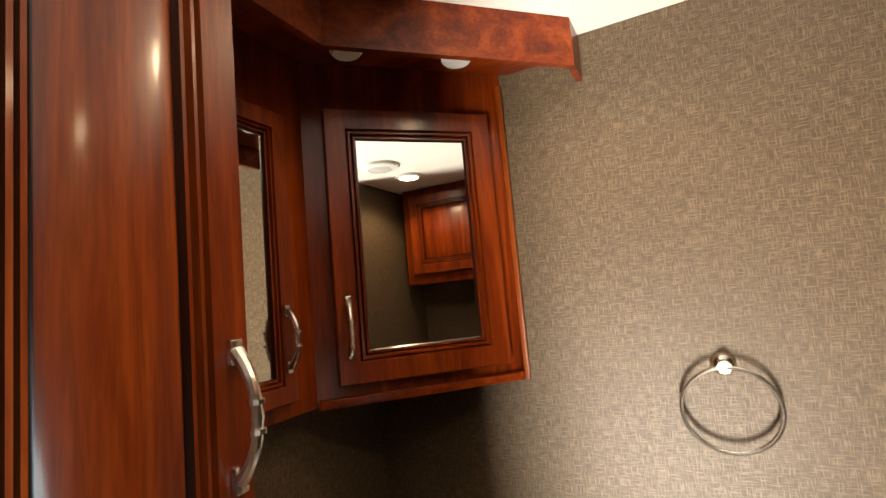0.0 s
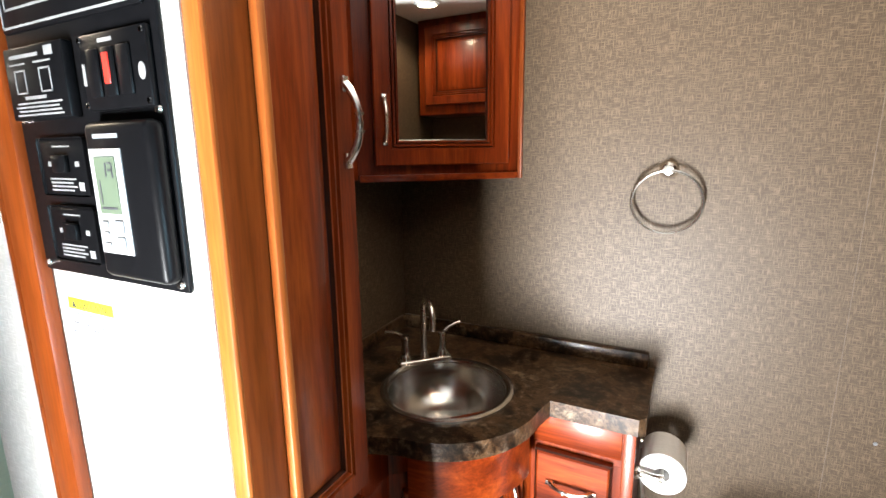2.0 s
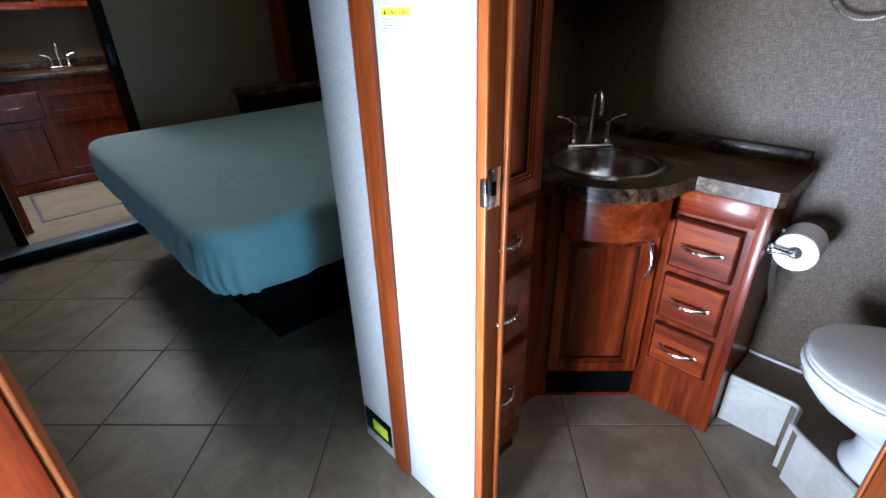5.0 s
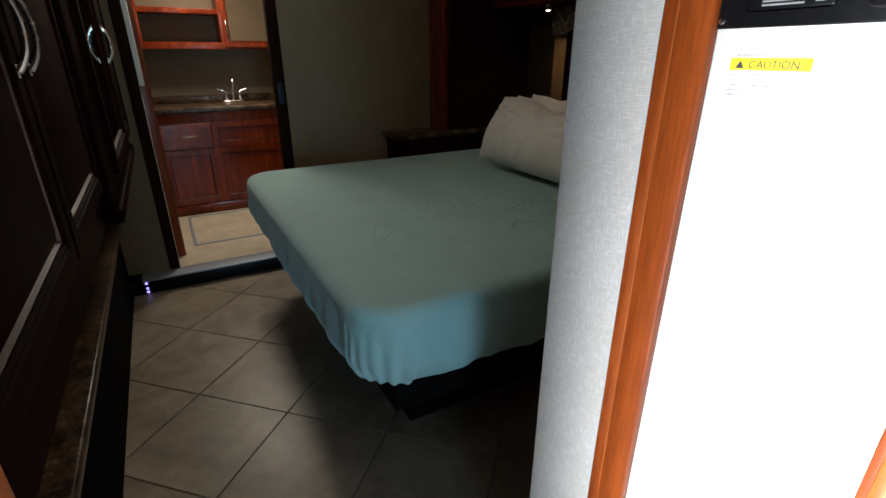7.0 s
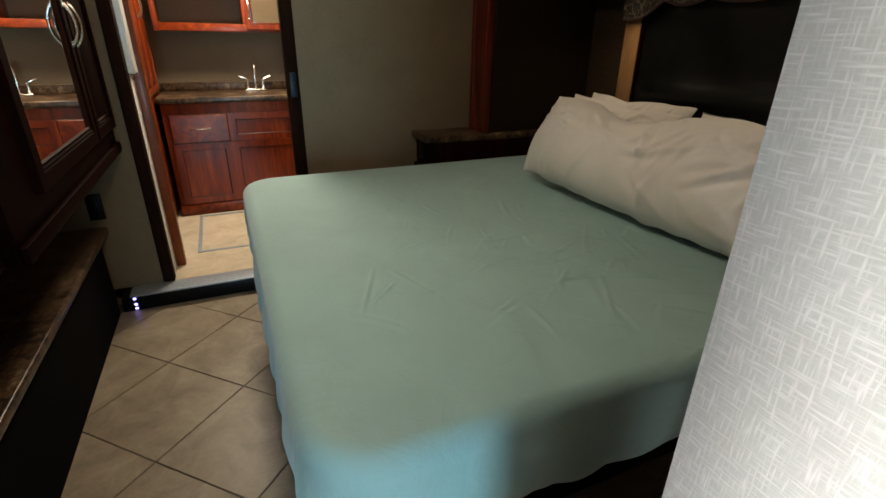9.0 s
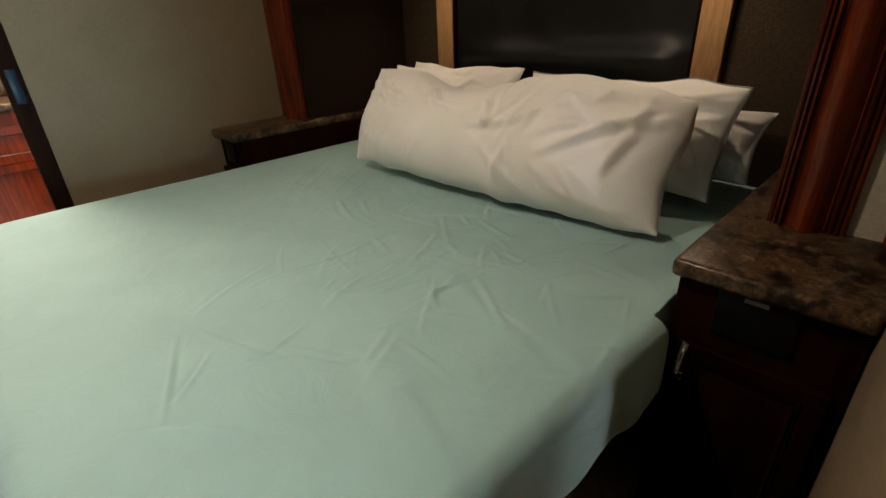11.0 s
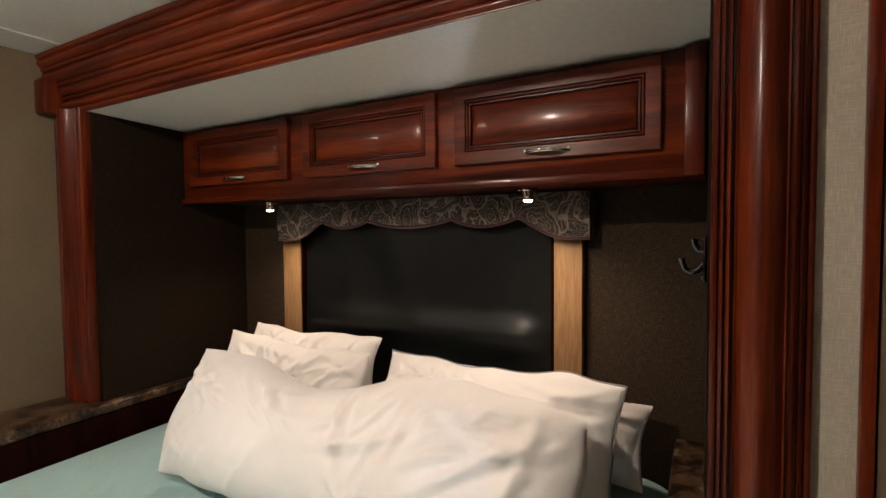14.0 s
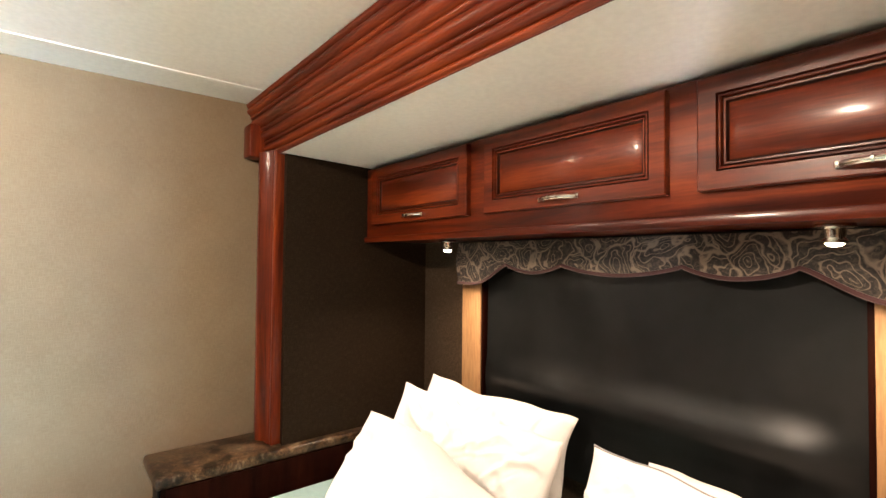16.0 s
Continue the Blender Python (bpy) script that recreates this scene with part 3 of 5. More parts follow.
def stroke(bm, x0, x1, z0, z1, y, t=0.0015):
    """The outline of a rectangle, as four thin bars."""
    for lo, hi in (((x0, z0), (x1, z0 + t)), ((x0, z1 - t), (x1, z1)), ((x0, z0), (x0 + t, z1)), ((x1 - t, z0), (x1, z1))):
        box(bm, (lo[0], y, lo[1]), (hi[0], y + 0.0006, hi[1]))


th = part("thermostat", boxed((-0.374, -0.033, 1.333), (-0.281, -0.0156, 1.472), 0.007, 3), BLACK, pan, "black thermostat housing")
part("bezel", boxed((-0.366, -0.0345, 1.357), (-0.320, -0.0328, 1.449), 0.0008), KEY_WHITE, th, "white key plate")
part("display", boxed((-0.358, -0.0354, 1.393), (-0.328, -0.0342, 1.442)), LCD, th, "grey green liquid crystal display")
for k, (dx0, dz0, dw, dh) in enumerate(((-0.343, 1.425, 0.002, 0.012), (-0.339, 1.436, 0.006, 0.0018), (-0.339, 1.430, 0.006, 0.0018), (-0.334, 1.424, 0.002, 0.013), (-0.354, 1.402, 0.002, 0.020), (-0.354, 1.397, 0.022, 0.002))):
    part("digit_bar", boxed((dx0, -0.0357, dz0), (dx0 + dw, -0.0353, dz0 + dh)), INK, th)
for k in range(3):
    part("small_key", boxed((-0.359, -0.0362, 1.3615 + k * 0.0095), (-0.350, -0.0344, 1.3670 + k * 0.0095), 0.0006), LABEL_GREY, th)
for k in range(2):
    part("key", boxed((-0.340, -0.0365, 1.361 + k * 0.0150), (-0.327, -0.0344, 1.3725 + k * 0.0150), 0.0008), LABEL_GREY, th)
part("name_bar", boxed((-0.358, -0.0336, 1.4575), (-0.322, -0.0329, 1.4612)), LABEL_GREY, th)
sw = part("switch_plate", boxed((-0.380, -0.022, 1.482), (-0.286, -0.0156, 1.545), 0.002), BLACK, pan)
for k, c in ((0, BLACK), (1, RED), (2, BLACK)):
    rock = part("rocker", boxed((-0.366 + k * 0.022, -0.0255, 1.492), (-0.350 + k * 0.022, -0.0215, 1.532), 0.002), BLACK, sw)
    if c is RED:
        part("lens", boxed((-0.362 + k * 0.022, -0.0270, 1.502), (-0.354 + k * 0.022, -0.0250, 1.527), 0.001), RED, rock, "red indicator lens")
bm = bmesh.new()
lathe(bm, ((0, 0.0008), (0.0052, 0.0006), (0.0056, 0)), Matrix.Translation((-0.2945, -0.0220, 1.510)) @ Matrix.Rotation(radians(90), 4, "X") @ Matrix.Diagonal((0.8, 1.25, 1, 1)), 16)
part("drop_mark", bm, GREY_PRINT, sw)
part("spark_mark", boxed((-0.378, -0.0226, 1.503), (-0.374, -0.0221, 1.521)), GREY_PRINT, sw)
part("maker_mark", boxed((-0.350, -0.0226, 1.5365), (-0.330, -0.0221, 1.5395)), GREY_PRINT, sw)
for kx in (-0.382, -0.288):
    for kz in (1.4865, 1.5405):
        bm = bmesh.new()
        lathe(bm, ((0, 0.0012), (0.0022, 0.0009), (0.0028, 0)), Matrix.Translation((kx + (0.004 if kx < -0.3 else -0.002), -0.0221, kz)) @ Matrix.Rotation(radians(90), 4, "X"), 10)
        part("screw", bm, CHROME_DARK, sw)
sw2 = part("switch_plate", boxed((-0.505, -0.026, 1.478), (-0.400, -0.0156, 1.545), 0.002), BLACK, pan)
for k in range(2):
    bm = bmesh.new()
    stroke(bm, -0.488 + k * 0.045, -0.468 + k * 0.045, 1.502, 1.524, -0.0266)
    part("switch_outline", bm, GREY_PRINT, sw2)
for k in range(4):
    part("print_line", boxed((-0.494 + 0.004 * (k % 2), -0.0266, 1.4815 + k * 0.0036), (-0.410 - 0.003 * (k % 3), -0.0261, 1.4832 + k * 0.0036)), GREY_PRINT, sw2)
part("warning_line", boxed((-0.474, -0.0266, 1.4965), (-0.436, -0.0261, 1.4995)), GREY_PRINT, sw2)
for k, (x0, x1) in enumerate(((-0.492, -0.440), (-0.494, -0.466), (-0.450, -0.420))):
    part("print_line", boxed((x0, -0.0266, (1.5345, 1.5285, 1.5285)[k]), (x1, -0.0261, (1.5375, 1.5300, 1.5300)[k])), GREY_PRINT, sw2)
part("maker_mark", boxed((-0.428, -0.0266, 1.5335), (-0.414, -0.0261, 1.5415)), GREY_PRINT, sw2)
for dz in (1.337, 1.404):
    s3 = part("switch_plate", boxed((-0.486, -0.0185, dz), (-0.402, -0.0156, dz + 0.057), 0.004, 3), BLACK, pan)
    part("rocker", boxed((-0.456, -0.0235, dz + 0.023), (-0.432, -0.0183, dz + 0.040), 0.0015), BLACK, s3)
    for mx in (-0.470, -0.422):
        part("symbol", boxed((mx, -0.0191, dz + 0.029), (mx + 0.007, -0.0186, dz + 0.034)), GREY_PRINT, s3)
    part("heading", boxed((-0.458, -0.0191, dz + 0.0475), (-0.428, -0.0186, dz + 0.0490)), GREY_PRINT, s3)
    for k in range(4):
        part("print_line", boxed((-0.470, -0.0191, dz + 0.005 + k * 0.0037), (-0.430 + 0.006 * (k % 2), -0.0186, dz + 0.0067 + k * 0.0037)), GREY_PRINT, s3)
    part("maker_mark", boxed((-0.420, -0.0191, dz + 0.006), (-0.411, -0.0186, dz + 0.014)), GREY_PRINT, s3)
mon = part("monitor_plate", boxed((-0.512, -0.020, 1.560), (-0.290, -0.0156, 1.760), 0.003), BLACK, pan)
bm = bmesh.new()
stroke(bm, -0.508, -0.294, 1.564, 1.756, -0.0206, 0.002)
part("outline", bm, GREY_PRINT, mon)
bm = bmesh.new()
stroke(bm, -0.500, -0.404, 1.580, 1.750, -0.0206, 0.002)
part("outline", bm, GREY_PRINT, mon)
for a in range(4):
    for b2 in range(5):
        bm = bmesh.new()
        lathe(bm, ((0, 0.001), (0.0028, 0)), Matrix.Translation((-0.488 + a * 0.023, -0.0202, 1.600 + b2 * 0.028)) @ Matrix.Rotation(radians(90), 4, "X"), 8)
        part("indicator", bm, GREY_PRINT, mon)
for a in range(2):
    part("rocker", boxed((-0.372 + a * 0.034, -0.026, 1.600), (-0.348 + a * 0.034, -0.0198, 1.640), 0.002), BLACK, mon)
    part("print_line", boxed((-0.372 + a * 0.034, -0.0206, 1.648), (-0.350 + a * 0.034, -0.0201, 1.652)), GREY_PRINT, mon)
part("gauge", boxed((-0.366, -0.0215, 1.668), (-0.332, -0.0198, 1.695), 0.001), LCD, mon)

# tall cabinet with drawers beneath
tall = thing("tall_cabinet", (-0.52, 0.20, 0.0), "tall glazed cherry linen cabinet with three drawers", "cabinet")
part("body", boxed((-0.72, 0.050, 0.07), (-0.356, 0.305, TOP - 0.002), 0.002), CHERRY, tall)
part("plinth", boxed((-0.72, 0.052, 0.0), (-0.375, 0.300, 0.069)), GLAZE, tall, "dark recessed plinth")
# seen from the hall the face runs from the jamb to the counter
cabinet_door(tall, (-0.356, 0.093, 0.897), (1, 0), 0.211, 1.205, "raised", (0.193, 0.587, 0), 0.105, edge=0.80)
for z0, z1 in ((0.722, 0.872), (0.488, 0.697), (0.175, 0.463)):
    drawer_front(tall, (-0.356, 0.058, z0), (1, 0), 0.238, z1 - z0)

# corner vanity
SX, SY, SR = -0.405, 0.735, 0.243


def counter_outline(grow=0.0):
    pts = [(0.065 + grow, 1.079), (0.065 + grow, 0.800 - grow), (0.050 + grow, 0.783 - grow), (-0.150, 0.783 - grow)]
    for k in range(25):
        a = radians(-2 - k * 86 / 24)
        pts.append((SX + (SR + grow) * math.cos(a), SY + (SR + grow) * math.sin(a)))
    pts += [(-0.46 + grow * 0, 0.470), (-0.46, 0.306), (-0.722, 0.306), (-0.738, 1.079)]
    return pts


van = thing("corner_vanity", (-0.40, 0.85, 0.0), "cherry corner vanity cabinet with a bowed apron and drawers", "vanity cabinet")
bm = bmesh.new()
prism(bm, [(0.045, 1.078), (0.045, 0.792), (-0.195, 0.792), (-0.455, 0.532), (-0.46, 0.308), (-0.718, 0.308), (-0.736, 1.078)], 0.0, 0.715)
part("body", bm, CHERRY, van, smooth=None)
part("corner_stile", boxed((0.020, 0.788, 0.0), (0.047, 0.80, 0.806), 0.002), CHERRY, van)
part("top_rail", boxed((-0.190, 0.787, 0.735), (0.018, 0.80, 0.806), 0.002), CHERRY_X, van)
bm = bmesh.new()
arc = []
for k in range(25):
    a = radians(-4 - k * 82 / 24)
    arc.append((SX + 0.226 * math.cos(a), SY + 0.226 * math.sin(a)))
prism(bm, arc + [(-0.44, 0.60), (-0.26, 0.78)], 0.685, 0.808)
part("bowed_apron", bm, CHERRY_X, van, "curved cherry apron")
for z0, z1 in ((0.560, 0.722), (0.375, 0.532), (0.205, 0.347)):
    drawer_front(van, (-0.181, 0.788, z0), (0, -1), 0.182, z1 - z0)
dn = (1, -1)
dp = Vector((-0.433, 0.552, 0))
cabinet_door(van, (dp.x, dp.y, 0.135), dn, 0.305, 0.54, "raised", (0.277, 0.44, 0), 0.11, edge=0.8)
part("toe_vent", boxed((0.03, 0.0, 0.02), (0.33, 0.004, 0.115), 0.001, m=facing((-0.449, 0.536, 0.0), dn)), DARK, van, "black toe-kick vent")
ctr = thing("vanity_countertop", (-0.40, 0.85, 0.808), "brown mottled granite-look vanity countertop", "countertop")
N = 48
bm = bmesh.new()
outer = counter_outline()
inner = [(SX + 0.150 * math.cos(2 * math.pi * k / N), SY + 0.150 * math.sin(2 * math.pi * k / N)) for k in range(N)]


def holed_slab(bm, outer, hole, z0, z1):
    for z, flip in ((z0, True), (z1, False)):
        a = [bm.verts.new((*p, z)) for p in outer]
        b = [bm.verts.new((*p, z)) for p in hole]
        es = [bm.edges.new((r[k], r[(k + 1) % len(r)])) for r in (a, b) for k in range(len(r))]
        bmesh.ops.triangle_fill(bm, use_beauty=True, edges=es)
        if not flip:
            low_a, low_b, a, b = keep[0], keep[1], a, b
            for lo_r, hi_r in ((low_a, a), (low_b, b)):
                for k in range(len(lo_r)):
                    j = (k + 1) % len(lo_r)
                    bm.faces.new((lo_r[k], lo_r[j], hi_r[j], hi_r[k]))
        else:
            keep = (a, b)


holed_slab(bm, outer, inner, 0.808, 0.850)
rim_bm = bmesh.new()
holed_slab(rim_bm, [(0.045, 1.078), (0.045, 0.792), (-0.195, 0.792), (-0.24, 0.747), (-0.41, 0.577), (-0.455, 0.532), (-0.46, 0.308), (-0.718, 0.308), (-0.736, 1.078)], [(SX + 0.157 * math.cos(2 * math.pi * k / N) - 0.02, SY + 0.157 * math.sin(2 * math.pi * k / N) + 0.02) for k in range(N)], 0.7155, 0.8075)
part("upper_frame", rim_bm, CHERRY, van, smooth=None)
part("slab", bm, GRANITE, ctr)
part("backsplash", boxed((-0.735, 1.062, 0.8505), (0.048, 1.0795, 0.895), 0.004), GRANITE, ctr)
part("side_splash", boxed((-0.738, 0.31, 0.8505), (-0.722, 1.060, 0.895), 0.004), GRANITE, ctr)
# sink
sink = thing("sink", (SX, SY, 0.72), "round stainless steel basin set in the counter", "sink")
bm = bmesh.new()
lathe(bm, ((0.171, 0.850), (0.170, 0.855), (0.162, 0.858), (0.153, 0.855), (0.149, 0.845), (0.146, 0.825), (0.138, 0.79), (0.115, 0.755), (0.075, 0.737), (0.028, 0.733)), Matrix.Translation((SX, SY, 0)), 48)
part("basin", bm, STEEL, sink)
bm = bmesh.new()
lathe(bm, ((0.028, 0.734), (0.026, 0.738), (0.018, 0.735), (0.014, 0.730), (0, 0.730)), Matrix.Translation((SX, SY, 0)), 24)
part("drain", bm, NICKEL, sink)


def faucet(at, out, label):
    """A two-handle gooseneck basin tap; out points to the basin."""
    m = facing(at, out)
    f = thing("faucet", at, label, "faucet")
    bm = bmesh.new()
    box(bm, (-0.078, -0.022, 0), (0.078, 0.022, 0.016), 0.007, 3, m)
    part("base", bm, NICKEL, f)
    bm = bmesh.new()
    pts = [m @ Vector((0, 0, z)) for z in (0.012, 0.03, 0.06, 0.11, 0.150)]
    for k in range(1, 11):
        a = math.pi * k / 10 * 1.06
        pts.append(m @ Vector((0, 0.045 - 0.045 * math.cos(a), 0.150 + 0.045 * math.sin(a))))
    pts.append(pts[-1] + (pts[-1] - pts[-2]) * 0.9)
    tube(bm, pts, [0.017, 0.012, 0.0095] + [0.009] * (len(pts) - 4) + [0.0105], 14)
    part("spout", bm, NICKEL, f)
    for s in (-1, 1):
        bm = bmesh.new()
        lathe(bm, ((0.017, 0.014), (0.016, 0.022), (0.011, 0.030), (0.0125, 0.045), (0.009, 0.064), (0.013, 0.076), (0.012, 0.087), (0, 0.091)), m @ Matrix.Translation((s * 0.055, 0, 0)), 16)
        h = part("handle", bm, NICKEL, f)
        bm = bmesh.new()
        tube(bm, [m @ Vector((s * 0.055, 0, 0.078)), m @ Vector((s * 0.075, -0.004, 0.094)), m @ Vector((s * 0.098, -0.006, 0.102)), m @ Vector((s * 0.112, -0.006, 0.105))], [0.006, 0.005, 0.0048, 0.0058], 10)
        part("lever", bm, NICKEL, h)
    return f


faucet((-0.532, 0.845, 0.850), (1, -1), "brushed nickel gooseneck tap with two levers on the vanity")

# mirror cabinets
mcab = thing("corner_mirror_cabinet", (-0.50, 0.92, 1.366), "cherry diagonal corner cabinet with a mirror door", "medicine cabinet")
bm = bmesh.new()
prism(bm, [(-0.330, 1.079), (-0.340, 1.069), (-0.659, 0.742), (-0.738, 0.742), (-0.739, 1.079)], 1.372, 2.128)
part("body", bm, CHERRY, mcab, smooth=None)
part("bottom_lip", boxed((0.0, 0.0, 0.0), (0.450, 0.010, 0.018), 0.002, m=facing((-0.657, 0.744, 1.366), (1, -1))), CHERRY_X, mcab)
part("edge_strip", boxed((-0.337, 1.066, 1.366), (-0.325, 1.0795, 2.06), 0.001), ORANGE, mcab)
cabinet_door(mcab, (-0.6260, 0.7700, 1.408), (1, -1), 0.375, 0.572, "mirror", (0.026, 0.115, 0), 0.104, edge=0.97)
lcab = thing("side_mirror_cabinet", (-0.69, 0.52, 1.366), "cherry wall cabinet with a mirror door beside the corner", "medicine cabinet")
part("body", boxed((-0.736, 0.308, 1.372), (-0.655, 0.738, 2.128), 0.002), CHERRY, lcab)
cabinet_door(lcab, (-0.655, 0.325, 1.402), (1, 0), 0.345, 0.540, "mirror", (0.322, 0.115, 0), 0.10, edge=0.72)
# light soffit
sof = thing("light_soffit", (-0.45, 0.85, 2.02), "cherry light soffit over the mirror cabinets", "soffit")
bm = bmesh.new()
prism(bm, [(-0.497, 0.306), (-0.497, 0.630), (-0.135, 0.994), (-0.135, 1.079), (-0.149, 1.079), (-0.149, 1.000), (-0.511, 0.637), (-0.511, 0.306)], 2.022, 2.129)
part("fascia", bm, CHERRY_X, sof, smooth=None)
bm = bmesh.new()
prism(bm, [(-0.512, 0.308), (-0.512, 0.638), (-0.150, 1.001), (-0.150, 1.078), (-0.31, 1.078), (-0.652, 0.740), (-0.652, 0.308)], 2.085, 2.128)
part("underside", bm, CHERRY_X, sof, smooth=None)
for px, py in ((-0.510, 0.715), (-0.350, 0.875)):
    bm = bmesh.new()
    lathe(bm, ((0, 2.043), (0.026, 2.045), (0.032, 2.052), (0.034, 2.084)), Matrix.Translation((px, py, 0)), 24)
    solid("puck_light", bm, WHITE_PLASTIC, "white round puck lamp, switched off, under the soffit", "puck light", group="soffit puck lights")

# towel ring
ring = thing("towel_ring", (0.062, 1.05, 1.392), "brushed nickel towel ring on the taupe wall", "towel ring")
bm = bmesh.new()
lathe(bm, ((0.0, 0.048), (0.012, 0.047), (0.013, 0.040), (0.010, 0.036), (0.010, 0.018), (0.016, 0.014), (0.022, 0.006), (0.023, 0.0), (0, 0)), Matrix.Translation((0.060, 1.080, 1.392)) @ Matrix.Rotation(radians(90), 4, "X"), 24)
part("post", bm, NICKEL, ring)
bm = bmesh.new()
rp = [(0.060 + 0.0815 * math.sin(2 * math.pi * k / 48), 1.040 - 0.004 * math.cos(2 * math.pi * k / 48), 1.312 + 0.0785 * math.cos(2 * math.pi * k / 48)) for k in range(49)]
tube(bm, rp, 0.0042, 10, False)
part("ring", bm, NICKEL, ring)

# small pale screw cap on the wall
bm = bmesh.new()
lathe(bm, ((0, 0.003), (0.003, 0.0025), (0.0045, 0)), Matrix.Translation((0.546, 1.0795, 0.758)) @ Matrix.Rotation(radians(90), 4, "X"), 14)
solid("screw_cap", bm, LABEL_GREY, "small white screw cap on the taupe wall", "screw cap")

# toilet paper
tp = thing("toilet_paper_holder", (0.047, 0.93, 0.66), "brushed nickel holder on the vanity side", "paper holder")
for y in (0.868, 1.005):
    bm = bmesh.new()
    lathe(bm, ((0.017, 0), (0.016, 0.006), (0.009, 0.012), (0.007, 0.05), (0.010, 0.056), (0.009, 0.064), (0, 0.066)), Matrix.Translation((0.0455, y, 0.663)) @ Matrix.Rotation(radians(90), 4, "Y"), 18)
    part("post", bm, NICKEL, tp)
bm = bmesh.new()
tube(bm, [(0.103, 0.868, 0.663), (0.103, 1.005, 0.663)], 0.006, 12)
part("bar", bm, NICKEL, tp)
roll = thing("toilet_paper", (0.105, 0.94, 0.60), "white toilet paper roll with a hanging tail", "toilet paper")
bm = bmesh.new()
ax = Matrix.Translation((0.105, 0.995, 0.662)) @ Matrix.Rotation(radians(90), 4, "X")
lathe(bm, ((0.018, 0), (0.052, 0), (0.0545, 0.003), (0.0545, 0.107), (0.052, 0.110), (0.018, 0.110), (0.018, 0)), ax, 40)
part("roll", bm, PAPER, roll)
bm = bmesh.new()
tail = []
for k in range(12):
    z = 0.662 - k * 0.0195
    tail.append([bm.verts.new((0.0515 + 0.004 * math.sin(k * 0.8) * (k / 12) + 0.0022 * k, y + (0.004 * k if y < 0.9 else 0), z)) for y in (0.888, 0.925, 0.960, 0.992)])
for a, b in zip(tail, tail[1:]):
    for i in range(3):
        bm.faces.new((a[i], a[i + 1], b[i + 1], b[i]))
part("tail", bm, PAPER, roll)

# step and toilet
stp = thing("toilet_step", (0.5, 0.8, 0.0), "pale tiled step with a brown vinyl tread", "step")
SZ = 0.178
EDGE = [(0.050, 0.904), (0.224, 0.904), (0.238, 0.900), (0.248, 0.886), (0.252, 0.806), (0.274, 0.784), (0.949, 0.300)]
bm = bmesh.new()
prism(bm, EDGE + [(0.949, 1.0795), (0.050, 1.0795)], 0.0, SZ)
part("tread", bm, STEP_TOP, stp, smooth=None)
for k, (p, q) in enumerate(zip(EDGE, EDGE[1:])):
    along = (Vector(q) - Vector(p)).normalized()
    off = Vector((along.y, -along.x))
    if k in (0, 3, 5):
        bm = bmesh.new()
        prism(bm, [p, q, tuple(Vector(q) + off * 0.012), tuple(Vector(p) + off * 0.012)], 0.0, SZ - 0.004)
        part("riser", bm, STEP_TILE, stp, smooth=None)
bm = bmesh.new()
tube(bm, [(x, y - 0.004, SZ + 0.001) for x, y in EDGE[:4]] + [(x - 0.004, y - 0.004, SZ + 0.001) for x, y in EDGE[4:]], 0.0075, 10)
part("nosing", bm, STEP_TILE, stp, "pale rounded nosing")
part("trim_bead", boxed((0.050, 1.070, SZ + 0.0005), (0.949, 1.0790, SZ + 0.010), 0.003), WHITE_PLASTIC, stp, "white bead at the wall")


def oval(a_front, a_back, half, k, n=40, sq=2.2):
    t = 2 * math.pi * k / n
    c, s = math.cos(t), math.sin(t)
    r = (abs(c) ** sq + abs(s) ** sq) ** (-1 / sq)
    return ((a_front if c > 0 else a_back) * c * r, half * s * r)


